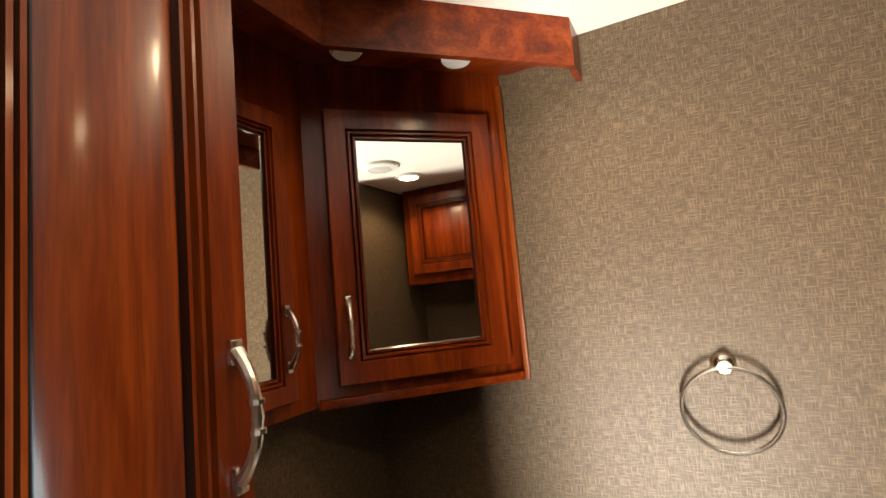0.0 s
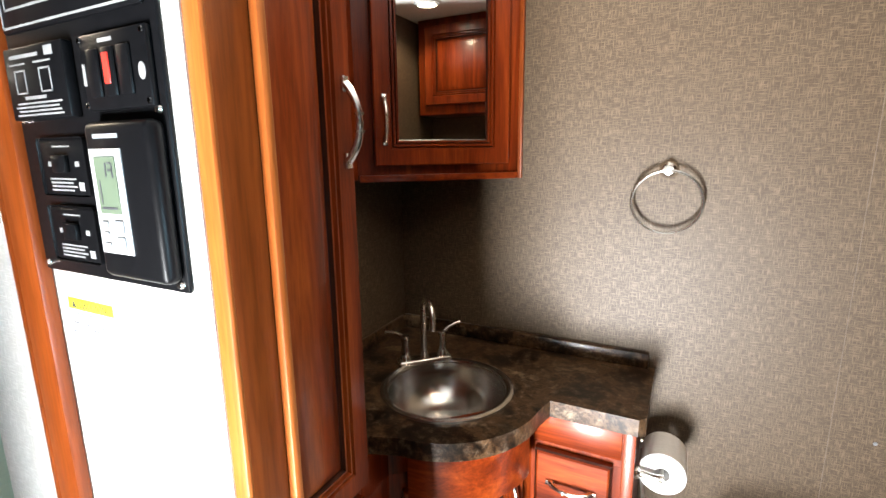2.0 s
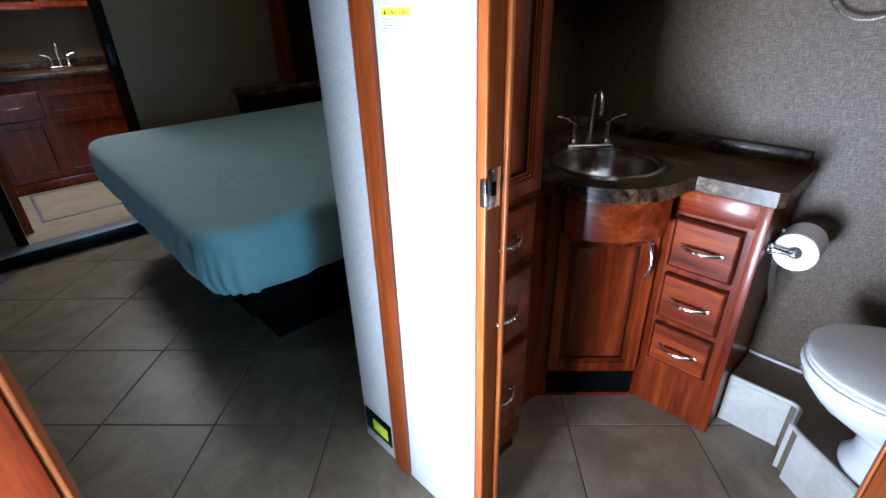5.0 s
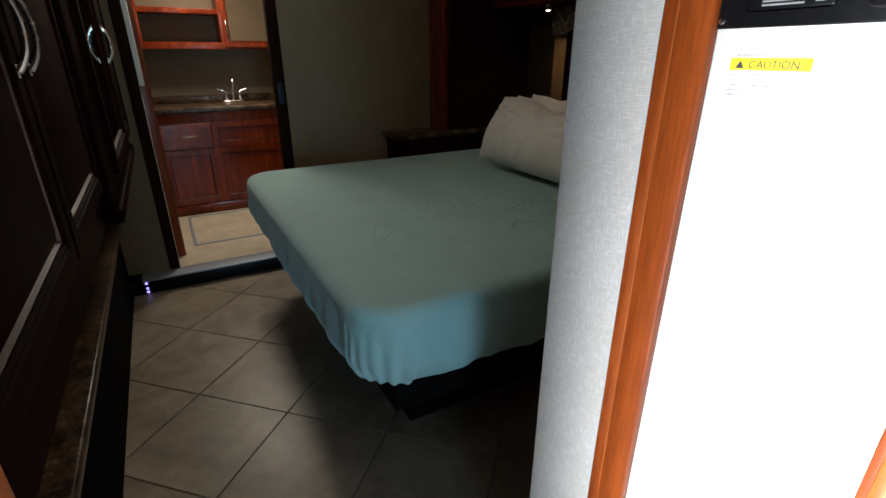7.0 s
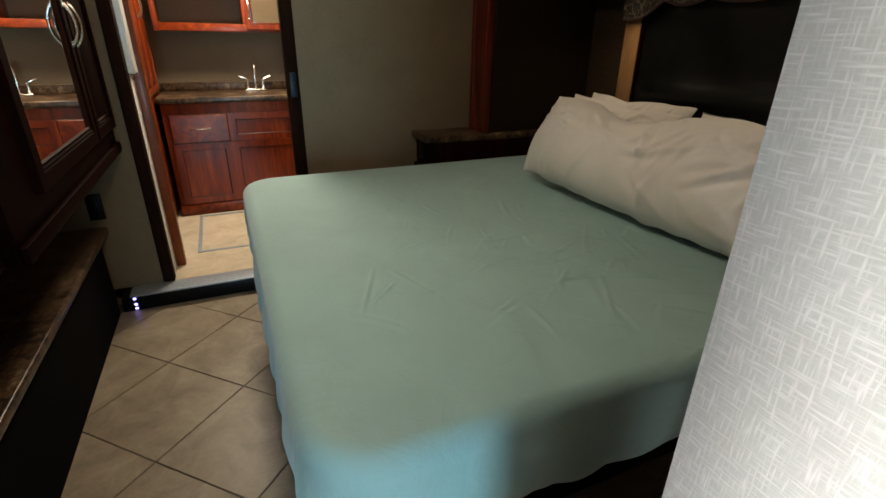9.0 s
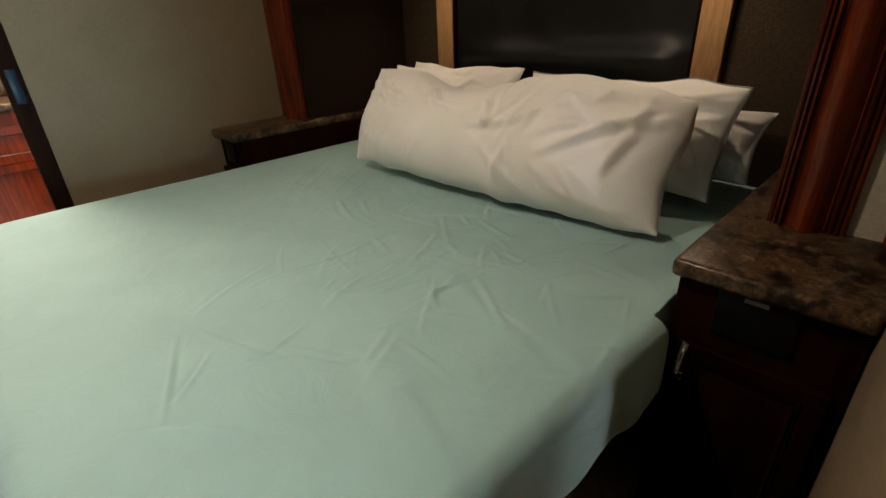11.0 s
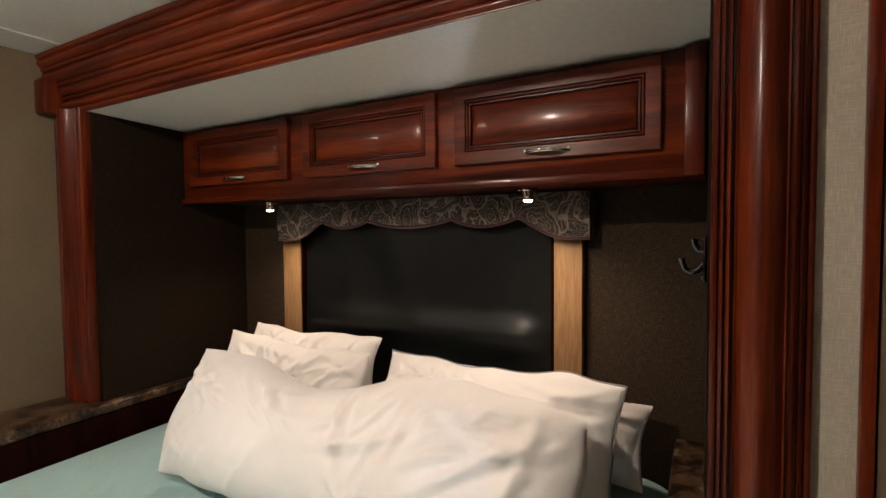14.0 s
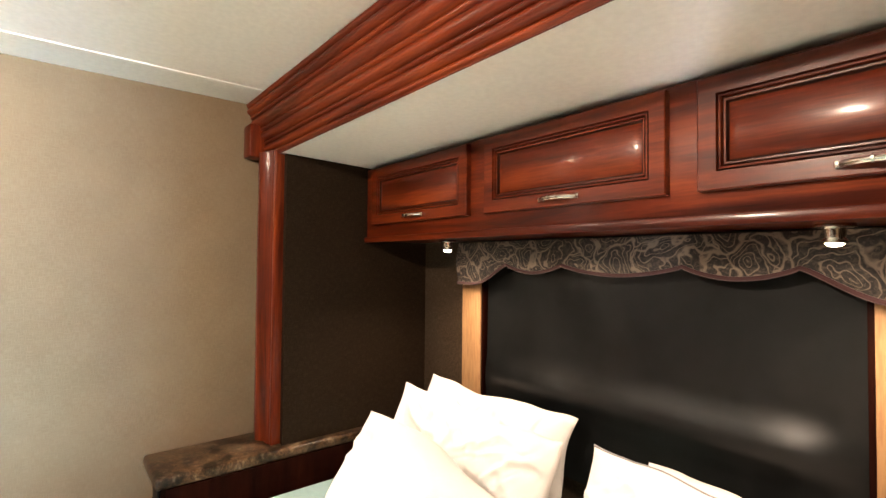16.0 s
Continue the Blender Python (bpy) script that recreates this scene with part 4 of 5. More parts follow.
def toilet(at, turn):
    """A low-profile coach toilet; its front points along local x."""
    m = pose(*at, 0, 0, turn) @ Matrix.Diagonal((1, 1, 0.82, 1))
    t = thing("toilet", at, "white porcelain coach toilet with a closed lid", "toilet")
    bm = bmesh.new()
    rows = ((0.0, 0.105, 0.13, 0.10, -0.03), (0.02, 0.105, 0.13, 0.10, -0.03), (0.06, 0.085, 0.12, 0.082, -0.03), (0.13, 0.085, 0.12, 0.082, -0.03), (0.19, 0.125, 0.14, 0.115, -0.01), (0.25, 0.185, 0.17, 0.152, 0.0), (0.31, 0.222, 0.19, 0.175, 0.0), (0.345, 0.230, 0.19, 0.180, 0.0), (0.358, 0.226, 0.19, 0.177, 0.0))
    loops = []
    for z, f, b2, h, dx in rows:
        loops.append([bm.verts.new(m @ Vector((oval(f, b2, h, k)[0] + dx, oval(f, b2, h, k)[1], z))) for k in range(40)])
    for a, b2 in zip(loops, loops[1:]):
        for i in range(40):
            bm.faces.new((a[i], a[(i + 1) % 40], b2[(i + 1) % 40], b2[i]))
    bm.faces.new(loops[-1])
    part("bowl", bm, PORCELAIN, t)
    for name, z0, z1, g in (("seat", 0.360, 0.378, 0.0), ("lid", 0.380, 0.398, 0.002)):
        bm = bmesh.new()
        loops = []
        for z, k2 in ((z0, -0.006), (z0 + 0.004, 0), (z1 - 0.006, 0), (z1, -0.008)):
            pts = []
            for k in range(40):
                x, y = oval(0.222 + g + k2, 0.205 + k2, 0.178 + g + k2, k)
                pts.append(bm.verts.new(m @ Vector((max(x, -0.190), y, z))))
            loops.append(pts)
        for a, b2 in zip(loops, loops[1:]):
            for i in range(40):
                bm.faces.new((a[i], a[(i + 1) % 40], b2[(i + 1) % 40], b2[i]))
        bm.faces.new(loops[0][::-1])
        bm.faces.new(loops[-1])
        part(name, bm, WHITE_PLASTIC if name == "seat" else PORCELAIN, t)
    part("hinge_block", boxed((-0.225, -0.10, 0.345), (-0.180, 0.10, 0.392), 0.010, 3, m), PORCELAIN, t)
    part("body", boxed((-0.33, -0.12, 0.0), (-0.10, 0.12, 0.345), 0.03, 3, m), PORCELAIN, t)
    return t


toilet((0.432, 0.782, 0.1785), 194)

# upper cabinet, downlight and vent that the mirror shows
ucab = thing("washroom_wall_cabinet", (0.84, 0.45, 1.64), "cherry wall cabinet with a raised panel door", "cabinet")
part("body", boxed((0.735, 0.135, 1.640), (0.949, 0.80, 2.128), 0.002), CHERRY, ucab)
cabinet_door(ucab, (0.735, 0.75, 1.69), (-1, 0), 0.57, 0.40, "raised", (0.05, 0.10, 0), 0.11)
for dx, dy in ((0.48, 0.33), (-0.08, 0.66)):
    dl = thing("downlight", (dx, dy, 2.11), "round white recessed ceiling lamp, lit", "ceiling light", "washroom downlights")
    bm = bmesh.new()
    lathe(bm, ((0.062, 2.1295), (0.060, 2.122), (0.046, 2.118), (0.044, 2.1285)), Matrix.Translation((dx, dy, 0)), 32)
    part("trim_ring", bm, WHITE_PLASTIC, dl)
    bm = bmesh.new()
    lathe(bm, ((0, 2.1225), (0.042, 2.1245), (0.043, 2.1285)), Matrix.Translation((dx, dy, 0)), 32)
    part("lens", bm, LAMP_GLOW, dl, "glowing lens")
cv = thing("ceiling_vent", (0.25, 0.33, 2.10), "round white louvred ceiling vent", "ceiling vent")
bm = bmesh.new()
lathe(bm, ((0.078, 2.1295), (0.075, 2.118), (0.052, 2.112), (0.050, 2.1285)), Matrix.Translation((0.25, 0.33, 0)), 32)
part("rim", bm, WHITE_PLASTIC, cv)
for k in range(6):
    o = -0.0375 + k * 0.015
    hw = math.sqrt(0.049 ** 2 - o ** 2)
    part("louvre", boxed((0.25 + o - 0.003, 0.33 - hw, 2.113), (0.25 + o + 0.003, 0.33 + hw, 2.124), 0.001), WHITE_PLASTIC, cv)
part("duct", boxed((0.205, 0.285, 2.1262), (0.295, 0.375, 2.1292)), DARK, cv)

# open door at the washroom opening and the cabinet end across the hall
dr = thing("washroom_door", (0.68, 0.0, 0.0), "orange cherry washroom door, swung wide open", "door")
part("leaf", boxed((0.357, 0.000, 0.012), (0.985, 0.028, 2.02), 0.003), DOOR_VENEER, dr)
part("edge_strip", boxed((0.3535, 0.001, 0.012), (0.3565, 0.027, 2.02), 0.001), PALE_EDGE, dr)
end = thing("hall_cabinet_end", (-0.34, -1.0, 0.0), "reddish cherry end panel of the wardrobe in the hall", "wardrobe end panel")
part("panel", boxed((-0.40, -1.355, 0.0), (-0.325, -0.690, TOP - 0.002), 0.002), CHERRY, end)
part("edge_strip", boxed((-0.40, -0.6895, 0.0), (-0.328, -0.680, TOP - 0.002), 0.003), PALE_EDGE, end, "pale worn edge")
# added window out of view, an opening for the hall fill
hw = thing("window_1", (1.55, -1.34, 0.33), "unseen black framed hall window, added for the fill light", "window")
hw["kind"] = "structure"
for lo, hi in (((1.10, 0.33), (2.00, 0.36)), ((1.10, 1.14), (2.00, 1.17)), ((1.10, 0.361), (1.13, 1.139)), ((1.97, 0.361), (2.00, 1.139))):
    part("window_frame", boxed((lo[0], -1.365, lo[1]), (hi[0], -1.335, hi[1]), 0.003), BLACK, hw)

# ---- bedroom ----
# wardrobe and ledge opposite the bed
led = thing("granite_ledge", (-1.8, -1.1, 0.0), "low dark ledge with a granite-look top along the wall", "ledge")
# ledge front in near-black, its shade painted in
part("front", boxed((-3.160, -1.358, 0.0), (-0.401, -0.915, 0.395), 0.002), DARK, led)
part("top", boxed((-3.270, -1.358, 0.3955), (-0.401, -0.893, 0.432), 0.010, 3), GRANITE, led)
led_strip = thing("led_strip", (-3.16, -0.84, 0.02), "small violet indicator lamps on the threshold riser", "led light")
for lz in (0.012, 0.034, 0.066):
    bm = bmesh.new()
    lathe(bm, ((0, 0.006), (0.006, 0.004), (0.008, 0)), Matrix.Translation((-3.1648, -0.842, lz)) @ Matrix.Rotation(radians(90), 4, "Y"), 12)
    part("diode", bm, LED_BLUE, led_strip)
war = thing("wardrobe", (-1.8, -1.1, 0.74), "cherry wardrobe, darkened as in shade, with mirror door over the ledge", "wardrobe")
# wardrobe wood carries its shade in the base colour
part("body", boxed((-3.262, -1.358, 0.80), (-0.401, -0.800, TOP - 0.002), 0.003), SHADED_CHERRY, war)
part("mirror_case", boxed((-3.262, -0.7995, 0.80), (-1.90, -0.765, TOP - 0.002), 0.003), SHADED_CHERRY, war)
part("bottom_rail", boxed((-3.262, -0.7645, 0.80), (-1.90, -0.748, 0.845), 0.004), SHADED_CHERRY, war)
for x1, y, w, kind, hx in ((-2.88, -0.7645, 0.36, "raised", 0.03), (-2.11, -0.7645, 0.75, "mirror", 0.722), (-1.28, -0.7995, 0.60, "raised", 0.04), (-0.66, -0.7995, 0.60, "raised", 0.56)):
    cabinet_door(war, (x1, y, 0.915), (0, 1), w, 1.15, kind, (hx, 0.42, 0), 0.13, SHADED_CHERRY)
out = thing("wall_outlet", (WX, -0.80, 0.46), "black wall outlet beside the doorway", "outlet")
part("plate", boxed((WX + 0.001, -0.955, 0.470), (WX + 0.009, -0.888, 0.600), 0.003), BLACK, out)
part("socket", boxed((WX + 0.009, -0.937, 0.49), (WX + 0.014, -0.906, 0.580), 0.002), BLACK, out)

# rear washroom vanity
RX = -4.38
rv = thing("rear_vanity", (-4.6, -0.15, 0.085), "reddish cherry vanity base with panels and a drawer", "vanity cabinet")
part("body", boxed((-4.838, -0.668, 0.085), (RX, 0.598, 0.882), 0.002), CHERRY, rv)
part("plinth_rail", boxed((RX + 0.001, -0.668, 0.10), (RX + 0.010, 0.598, 0.165), 0.002), CHERRY_X, rv)
drawer_front(rv, (RX, -0.634, 0.612), (1, 0), 0.372, 0.196, 0.12)
for y0, z0, w, h in ((-0.634, 0.175, 0.372, 0.434), (-0.260, 0.612, 0.64, 0.196), (-0.260, 0.175, 0.64, 0.434)):
    part("panel", moulded(((0, 0), (0, 0.012), (0.045, 0.012), (0.050, 0.003), (0.054, 0.003)), w, h, facing((RX, y0, z0), (1, 0)), (2,)), [CHERRY, GLAZE], rv)
rc = thing("rear_countertop", (-4.6, -0.1, 0.882), "brown granite-look countertop with a splash strip", "countertop")
part("slab", boxed((-4.839, -0.685, 0.8825), (RX + 0.028, 0.599, 0.922), 0.008, 3), GRANITE, rc)
part("backsplash", boxed((-4.839, -0.685, 0.9225), (-4.818, 0.599, 0.982), 0.004), GRANITE, rc)
faucet((-4.72, -0.024, 0.922), (1, 0), "chrome two-handle tap on the rear vanity")
ru = thing("rear_wall_cabinet", (-4.7, -0.1, 1.34), "cherry wall shelf unit with an open niche and mirror door", "wall cabinet")
part("bottom_shelf", boxed((-4.839, -0.600, 1.335), (-4.60, 0.598, 1.385), 0.002), CHERRY_X, ru)
part("middle_shelf", boxed((-4.839, -0.600, 1.585), (-4.60, -0.062, 1.622), 0.002), CHERRY_X, ru)
part("top_shelf", boxed((-4.839, -0.600, 1.99), (-4.60, 0.598, 2.04), 0.002), CHERRY_X, ru)
part("side", boxed((-4.839, -0.630, 1.335), (-4.60, -0.601, 2.04), 0.002), CHERRY, ru)
part("divider", boxed((-4.839, -0.061, 1.386), (-4.60, 0.020, 1.989), 0.002), CHERRY, ru)
cabinet_door(ru, (-4.60, -0.040, 1.352), (1, 0), 0.50, 0.66, "mirror", (0.025, 0.13, 0), 0.11, edge=0.70)
tallr = thing("rear_tall_cabinet", (-4.3, -0.85, 0.085), "cherry tall cabinet with curved pulls and pale edge", "cabinet")
part("body", boxed((-4.838, -1.008, 0.085), (-3.95, -0.700, TOP - 0.002), 0.003), CHERRY, tallr)
cabinet_door(tallr, (-4.02, -0.700, 0.95), (0, 1), 0.33, 1.1, "raised", (0.30, 0.52, 0), 0.13, edge=0.7)
cabinet_door(tallr, (-4.37, -0.700, 0.95), (0, 1), 0.33, 1.1, "raised", (0.03, 0.52, 0), 0.13, edge=0.7)
sh = thing("shower_door_frame", (-3.40, -0.67, 0.085), "white framed shower door seen edge on", "shower door")
part("lower_panel", boxed((-3.46, -0.700, 0.086), (-3.345, -0.658, 1.125), 0.006), WHITE_PLASTIC, sh)
part("upper_panel", boxed((-3.46, -0.700, 1.135), (-3.345, -0.634, 2.05), 0.006), WHITE_PLASTIC, sh)
part("wood_casing", boxed((-3.52, -0.690, 0.086), (-3.462, -0.612, 2.05), 0.004), ORANGE, sh)
hat = thing("floor_hatch", (-3.97, -0.15, 0.085), "pale floor hatch with a grey metal rim", "floor hatch")
for lo, hi in (((-4.335, -0.555), (-4.315, 0.30)), ((-3.645, -0.555), (-3.622, 0.30)), ((-4.314, -0.555), (-3.646, -0.533)), ((-4.314, 0.28), (-3.646, 0.30))):
    part("rim", boxed((lo[0], lo[1], 0.0852), (hi[0], hi[1], 0.090), 0.001), METAL_STRIP, hat)


# bed
BX0, BX1, BY0, BY1, BZ = -2.985, -1.122, -0.258, 1.770, 0.687


def rounded_edge(px, py, r):
    """Signed distance to the mattress outline, its nearest outline point and the way out."""
    cx, cy = (BX0 + BX1) / 2, (BY0 + BY1) / 2
    hx, hy = (BX1 - BX0) / 2 - r, (BY1 - BY0) / 2 - r
    qx, qy = px - cx, py - cy
    dx, dy = abs(qx) - hx, abs(qy) - hy
    if dx > 0 and dy > 0:
        d = math.hypot(dx, dy)
        n = (math.copysign(dx / d, qx), math.copysign(dy / d, qy))
    elif dx > dy:
        d, n = dx, (math.copysign(1, qx), 0)
    else:
        d, n = dy, (0, math.copysign(1, qy))
    return d - r, n


def sheet_mesh():
    bm = bmesh.new()
    drop, nx, ny = 0.223, 520, 520
    grid, out = [], set()
    gx = np.linspace(BX0 - drop, BX1 + drop, nx + 1)[None, :]
    gy = np.linspace(BY0 - drop, BY1, ny + 1)[:, None]
    crease = np.zeros((ny + 1, nx + 1))
    rng = np.random.default_rng(5)
    for k in range(105):
        cx, cy = rng.normal(-1.68, 0.27), rng.normal(0.60, 0.24)
        ang, ln, bend = rng.normal(1.9, 0.85), rng.uniform(0.03, 0.15), rng.uniform(-0.14, 0.14)
        u = (gx - cx) * math.cos(ang) + (gy - cy) * math.sin(ang)
        w = -(gx - cx) * math.sin(ang) + (gy - cy) * math.cos(ang) - bend * u * u / max(ln, 0.1)
        wd = rng.uniform(0.0045, 0.0085)
        fade = np.clip(1 - (u / ln) ** 2, 0, 1)
        crease += rng.uniform(0.0022, 0.0055) * fade * (np.exp(-(w / wd) ** 2) - 0.45 * np.exp(-((w - 1.9 * wd) / wd) ** 2))
    for k in range(5):
        cx, cy = rng.uniform(-1.45, -1.12), rng.uniform(0.2, 1.0)
        u = (gx - cx) * 0.94 - (gy - cy) * 0.34
        w = (gx - cx) * 0.34 + (gy - cy) * 0.94
        crease += 0.006 * np.clip(1 - (u / 0.25) ** 2, 0, 1) * np.exp(-(w / 0.022) ** 2)
    for j in range(ny + 1):
        row = []
        for i in range(nx + 1):
            x = BX0 - drop + (BX1 - BX0 + 2 * drop) * i / nx
            y = BY0 - drop + (BY1 - BY0 + drop) * j / ny
            d, n = rounded_edge(x, y, 0.15)
            v = Vector((x, y, 0))
            if d > drop:
                out.add((j, i))
                k = (d - drop)
                x, y, d = x - n[0] * k, y - n[1] * k, drop
            R = 0.045
            if d < -R:
                z = BZ
                px, py = x, y
            else:
                e = d + R
                q = (x - n[0] * d, y - n[1] * d)
                if e < R * 1.57:
                    a = e / R
                    outw, z = -R + R * math.sin(a), BZ - R + R * math.cos(a)
                else:
                    outw, z = 0.0, BZ - R - (e - R * 1.57)
                s = x * 1.0 - y
                k = max(0.0, (BZ - 0.05 - z) / 0.3)
                corner = 0.5 if abs(n[0] * n[1]) > 0.05 else 0.42
                ripple = 0.020 * corner * k * math.sin(24 * math.atan2(n[1], n[0]) + 38 * (q[0] - q[1]) * (1 if corner < 1 else 0.2) + 3 * noise.noise((q[0] * 5, q[1] * 5, 0)))
                ripple += 0.026 * k * noise.noise((q[0] * 9, q[1] * 9, z * 2)) + 0.010 * k * noise.noise((q[0] * 23, q[1] * 23, z * 3))
                tuck = -0.05 * max(0.0, (0.53 - z) / 0.10) ** 2
                px, py = q[0] + n[0] * (outw + ripple + tuck + 0.018 * k), q[1] + n[1] * (outw + ripple + tuck + 0.018 * k)
            top = max(0.0, min(1.0, -d / 0.1))
            w = 0.0
            for (fx, fy, ang, amp) in ((8, 1.2, 62, 0.0055), (11, 1.5, -25, 0.0055), (6, 1.1, 100, 0.0050), (14, 2.0, 30, 0.0045), (20, 3, 10, 0.0016)):
                c, sn = math.cos(radians(ang)), math.sin(radians(ang))
                u, vv = x * c + y * sn, -x * sn + y * c
                g = noise.noise((u * fx, vv * fy, ang))
                mask = max(0.0, min(1.0, 0.5 + 1.6 * noise.noise((x * 1.7, y * 1.7, ang + 4.0))))
                w += amp * mask * (1 - min(1.0, abs(g) * 7)) if amp > 0.002 else amp * g
            near_head = max(0.15, min(1.0, (y + 0.1) / 0.9))
            z += top * (w * 0.2 * near_head + crease[j, i] + 0.006 * noise.noise((x * 2.2, y * 2.2, 1)))
            side = max(0.0, min(1.0, (px + 1.9) / 0.7)) * max(0.0, min(1.0, py / 0.8))
            px += 0.03 * side * side
            if py > 0.76:
                px = min(px, -1.133)
            row.append(bm.verts.new((px, py, z)))
        grid.append(row)
    for j in range(ny):
        for i in range(nx):
            if not {(j, i), (j, i + 1), (j + 1, i), (j + 1, i + 1)} <= out:
                bm.faces.new((grid[j][i], grid[j][i + 1], grid[j + 1][i + 1], grid[j + 1][i]))
    bmesh.ops.delete(bm, geom=[v for v in bm.verts if not v.link_faces], context="VERTS")
    return bm


bed = thing("bed", (-2.06, 0.75, 0.0), "double bed with a black platform base and mattress", "bed")
# base and deck coloured as dark as the shade beneath the bed
part("base", boxed((-2.66, 0.02, 0.0), (-1.46, 1.78, 0.33), 0.004), DARK, bed, "black recessed platform, its shade in the colour")
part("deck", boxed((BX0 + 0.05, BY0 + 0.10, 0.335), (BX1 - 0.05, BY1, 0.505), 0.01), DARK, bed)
part("mattress", boxed((BX0 + 0.03, BY0 + 0.03, 0.510), (BX1 - 0.05, BY1, BZ - 0.012), 0.06, 4), WHITE_COTTON, bed)
solid("fitted_sheet", sheet_mesh(), SHEET, "teal green fitted sheet, creased, on the mattress", "bed sheet", at=(-2.06, 0.75, 0.40), smooth=80)


def pillow(at, right, up, w, h, thick, seed, label, piping=None):
    """A soft pillow: at its centre, its axes along its width and its height."""
    r = Vector(right).normalized()
    u = Vector(up).normalized()
    nrm = r.cross(u).normalized()
    u = nrm.cross(r)
    bm = bmesh.new()
    nx, ny = 150, 64
    folds = []
    rng = random.Random(int(seed * 10))
    for k in range(int(46 * w) + 8):
        # folds run from the seams and corners towards the middle
        fx, fy = rng.uniform(-0.46, 0.46) * w, rng.choice((-0.38, -0.30, 0.12, 0.25, 0.36)) * h + rng.uniform(-0.04, 0.04)
        ang = math.atan2(-fy, -fx * 0.5) + rng.gauss(0, 0.55)
        wd = rng.uniform(0.0065, 0.015)
        folds.append((fx, fy, math.cos(ang), math.sin(ang), rng.uniform(0.06, 0.20), rng.uniform(-1.2, 1.2), wd, wd * rng.uniform(0.5, 1.1)))
    sides = []
    for s in (1, -1):
        g = []
        for j in range(ny + 1):
            row = []
            for i in range(nx + 1):
                a, b2 = -1 + 2 * i / nx, -1 + 2 * j / ny
                edge = max(abs(a), abs(b2))
                t = (max(0, 1 - abs(a) ** 3.6) ** 0.6) * (max(0, 1 - abs(b2) ** 2.2) ** 0.62)
                pin = 1 - 0.055 * (1 - abs(a) ** 2) * abs(b2) ** 3
                pinx = 1 - (0.012 if w > 1.0 else 0.045) * (1 - abs(b2) ** 2) * abs(a) ** 3
                x, y = a * pinx * w / 2, b2 * pin * h / 2
                wr = 0.0
                for fx, fy, fc, fs, ln, bend, wd, amp in folds:
                    lu = (x - fx) * fc + (y - fy) * fs
                    if abs(lu) < ln:
                        lw = -(x - fx) * fs + (y - fy) * fc - bend * lu * lu
                        fade = 1 - (lu / ln) ** 2
                        wr += amp * fade * (math.exp(-(lw / wd) ** 2) - 0.5 * math.exp(-((lw - 1.7 * wd) / wd) ** 2))
                wr += 0.010 * math.exp(-(noise.noise((x * 3, y * 2, seed)) * 8) ** 2)
                z = s * thick / 2 * t + s * wr * t
                z += 0.010 * noise.noise((x * 4, y * 4, seed))
                y += (0.016 * noise.noise((x * 7, seed, 2)) + 0.030 * noise.noise((x * 2.3, seed, 5))) * max(0.0, b2) ** 1.5
                x += 0.014 * noise.noise((y * 7, seed, 9)) * abs(a) ** 3
                if w > 1.0:
                    y -= 0.052 * max(0.0, b2) * math.exp(-((x + 0.10) / 0.20) ** 2) - 0.016 * max(0.0, b2) * math.exp(-((x - 0.30) / 0.20) ** 2)
                    y -= 0.022 * (1 - a * a) * max(0.0, -b2) + 0.010 * noise.noise((x * 11, seed, 3)) * max(0.0, -b2) ** 3
                    z += s * 0.014 * noise.noise((x * 16, y * 3, seed)) * max(0.0, -b2) ** 1.5 * t
                row.append((Vector(at) + r * x + u * y + nrm * z, edge > 0.999))
            g.append(row)
        sides.append(g)
    made = {}

    def vert(s, j, i):
        rim = j in (0, ny) or i in (0, nx)
        key = (0 if rim else s, j, i)
        if key not in made:
            made[key] = bm.verts.new(sides[s][j][i][0])
        return made[key]
    for s in (0, 1):
        for j in range(ny):
            for i in range(nx):
                bm.faces.new((vert(s, j, i), vert(s, j, i + 1), vert(s, j + 1, i + 1), vert(s, j + 1, i)))
    p = thing("pillow", (at[0], at[1], at[2] - h / 2), label, "pillow", "pillows at the bed head")
    part("cover", bm, WHITE_COTTON, p, smooth=80)
    if piping:
        bm = bmesh.new()
        pts = []
        for k in range(0, nx + 1, 2):
            pts.append(sides[0][ny][k][0])
        for k in range(ny - 2, -1, -2):
            pts.append(sides[0][k][nx][0])
        tube(bm, pts, 0.0035, 8)
        part("piping", bm, piping, p, "grey piping")
    return p


def pillow_between(bl, br, tl, tr, thick, seed, label, piping=None):
    bl, br, tl, tr = [Vector(p) - Vector((0, 0, 0.004)) for p in (bl, br, tl, tr)]
    c = (bl + br + tl + tr) / 4
    r, u = (br + tr - bl - tl) / 2, (tl + tr - bl - br) / 2
    return pillow(tuple(c), r, u, r.length, u.length, thick, seed, label, piping)


GREY_PIPE = cloth("grey_piping", (0.25, 0.24, 0.25))
pillow_between((-2.445, 0.985, 0.736), (-1.225, 1.095, 0.736), (-2.555, 1.195, 1.095), (-1.320, 1.22, 1.035), 0.29, 3.0, "long white body pillow leaning on the others")
pillow_between((-1.99, 1.36, 0.735), (-1.20, 1.37, 0.76), (-2.00, 1.53, 1.085), (-1.275, 1.48, 1.010), 0.17, 8.0, "white pillow with grey piping, propped up", GREY_PIPE)
pillow_between((-2.76, 1.38, 0.76), (-2.10, 1.42, 0.76), (-2.82, 1.50, 1.03), (-2.08, 1.52, 1.035), 0.16, 13.0, "white pillow propped against the headboard wall")
pillow_between((-2.82, 1.58, 0.78), (-2.14, 1.58, 0.78), (-2.865, 1.66, 1.055), (-2.17, 1.68, 1.02), 0.13, 19.0, "white pillow behind the others")
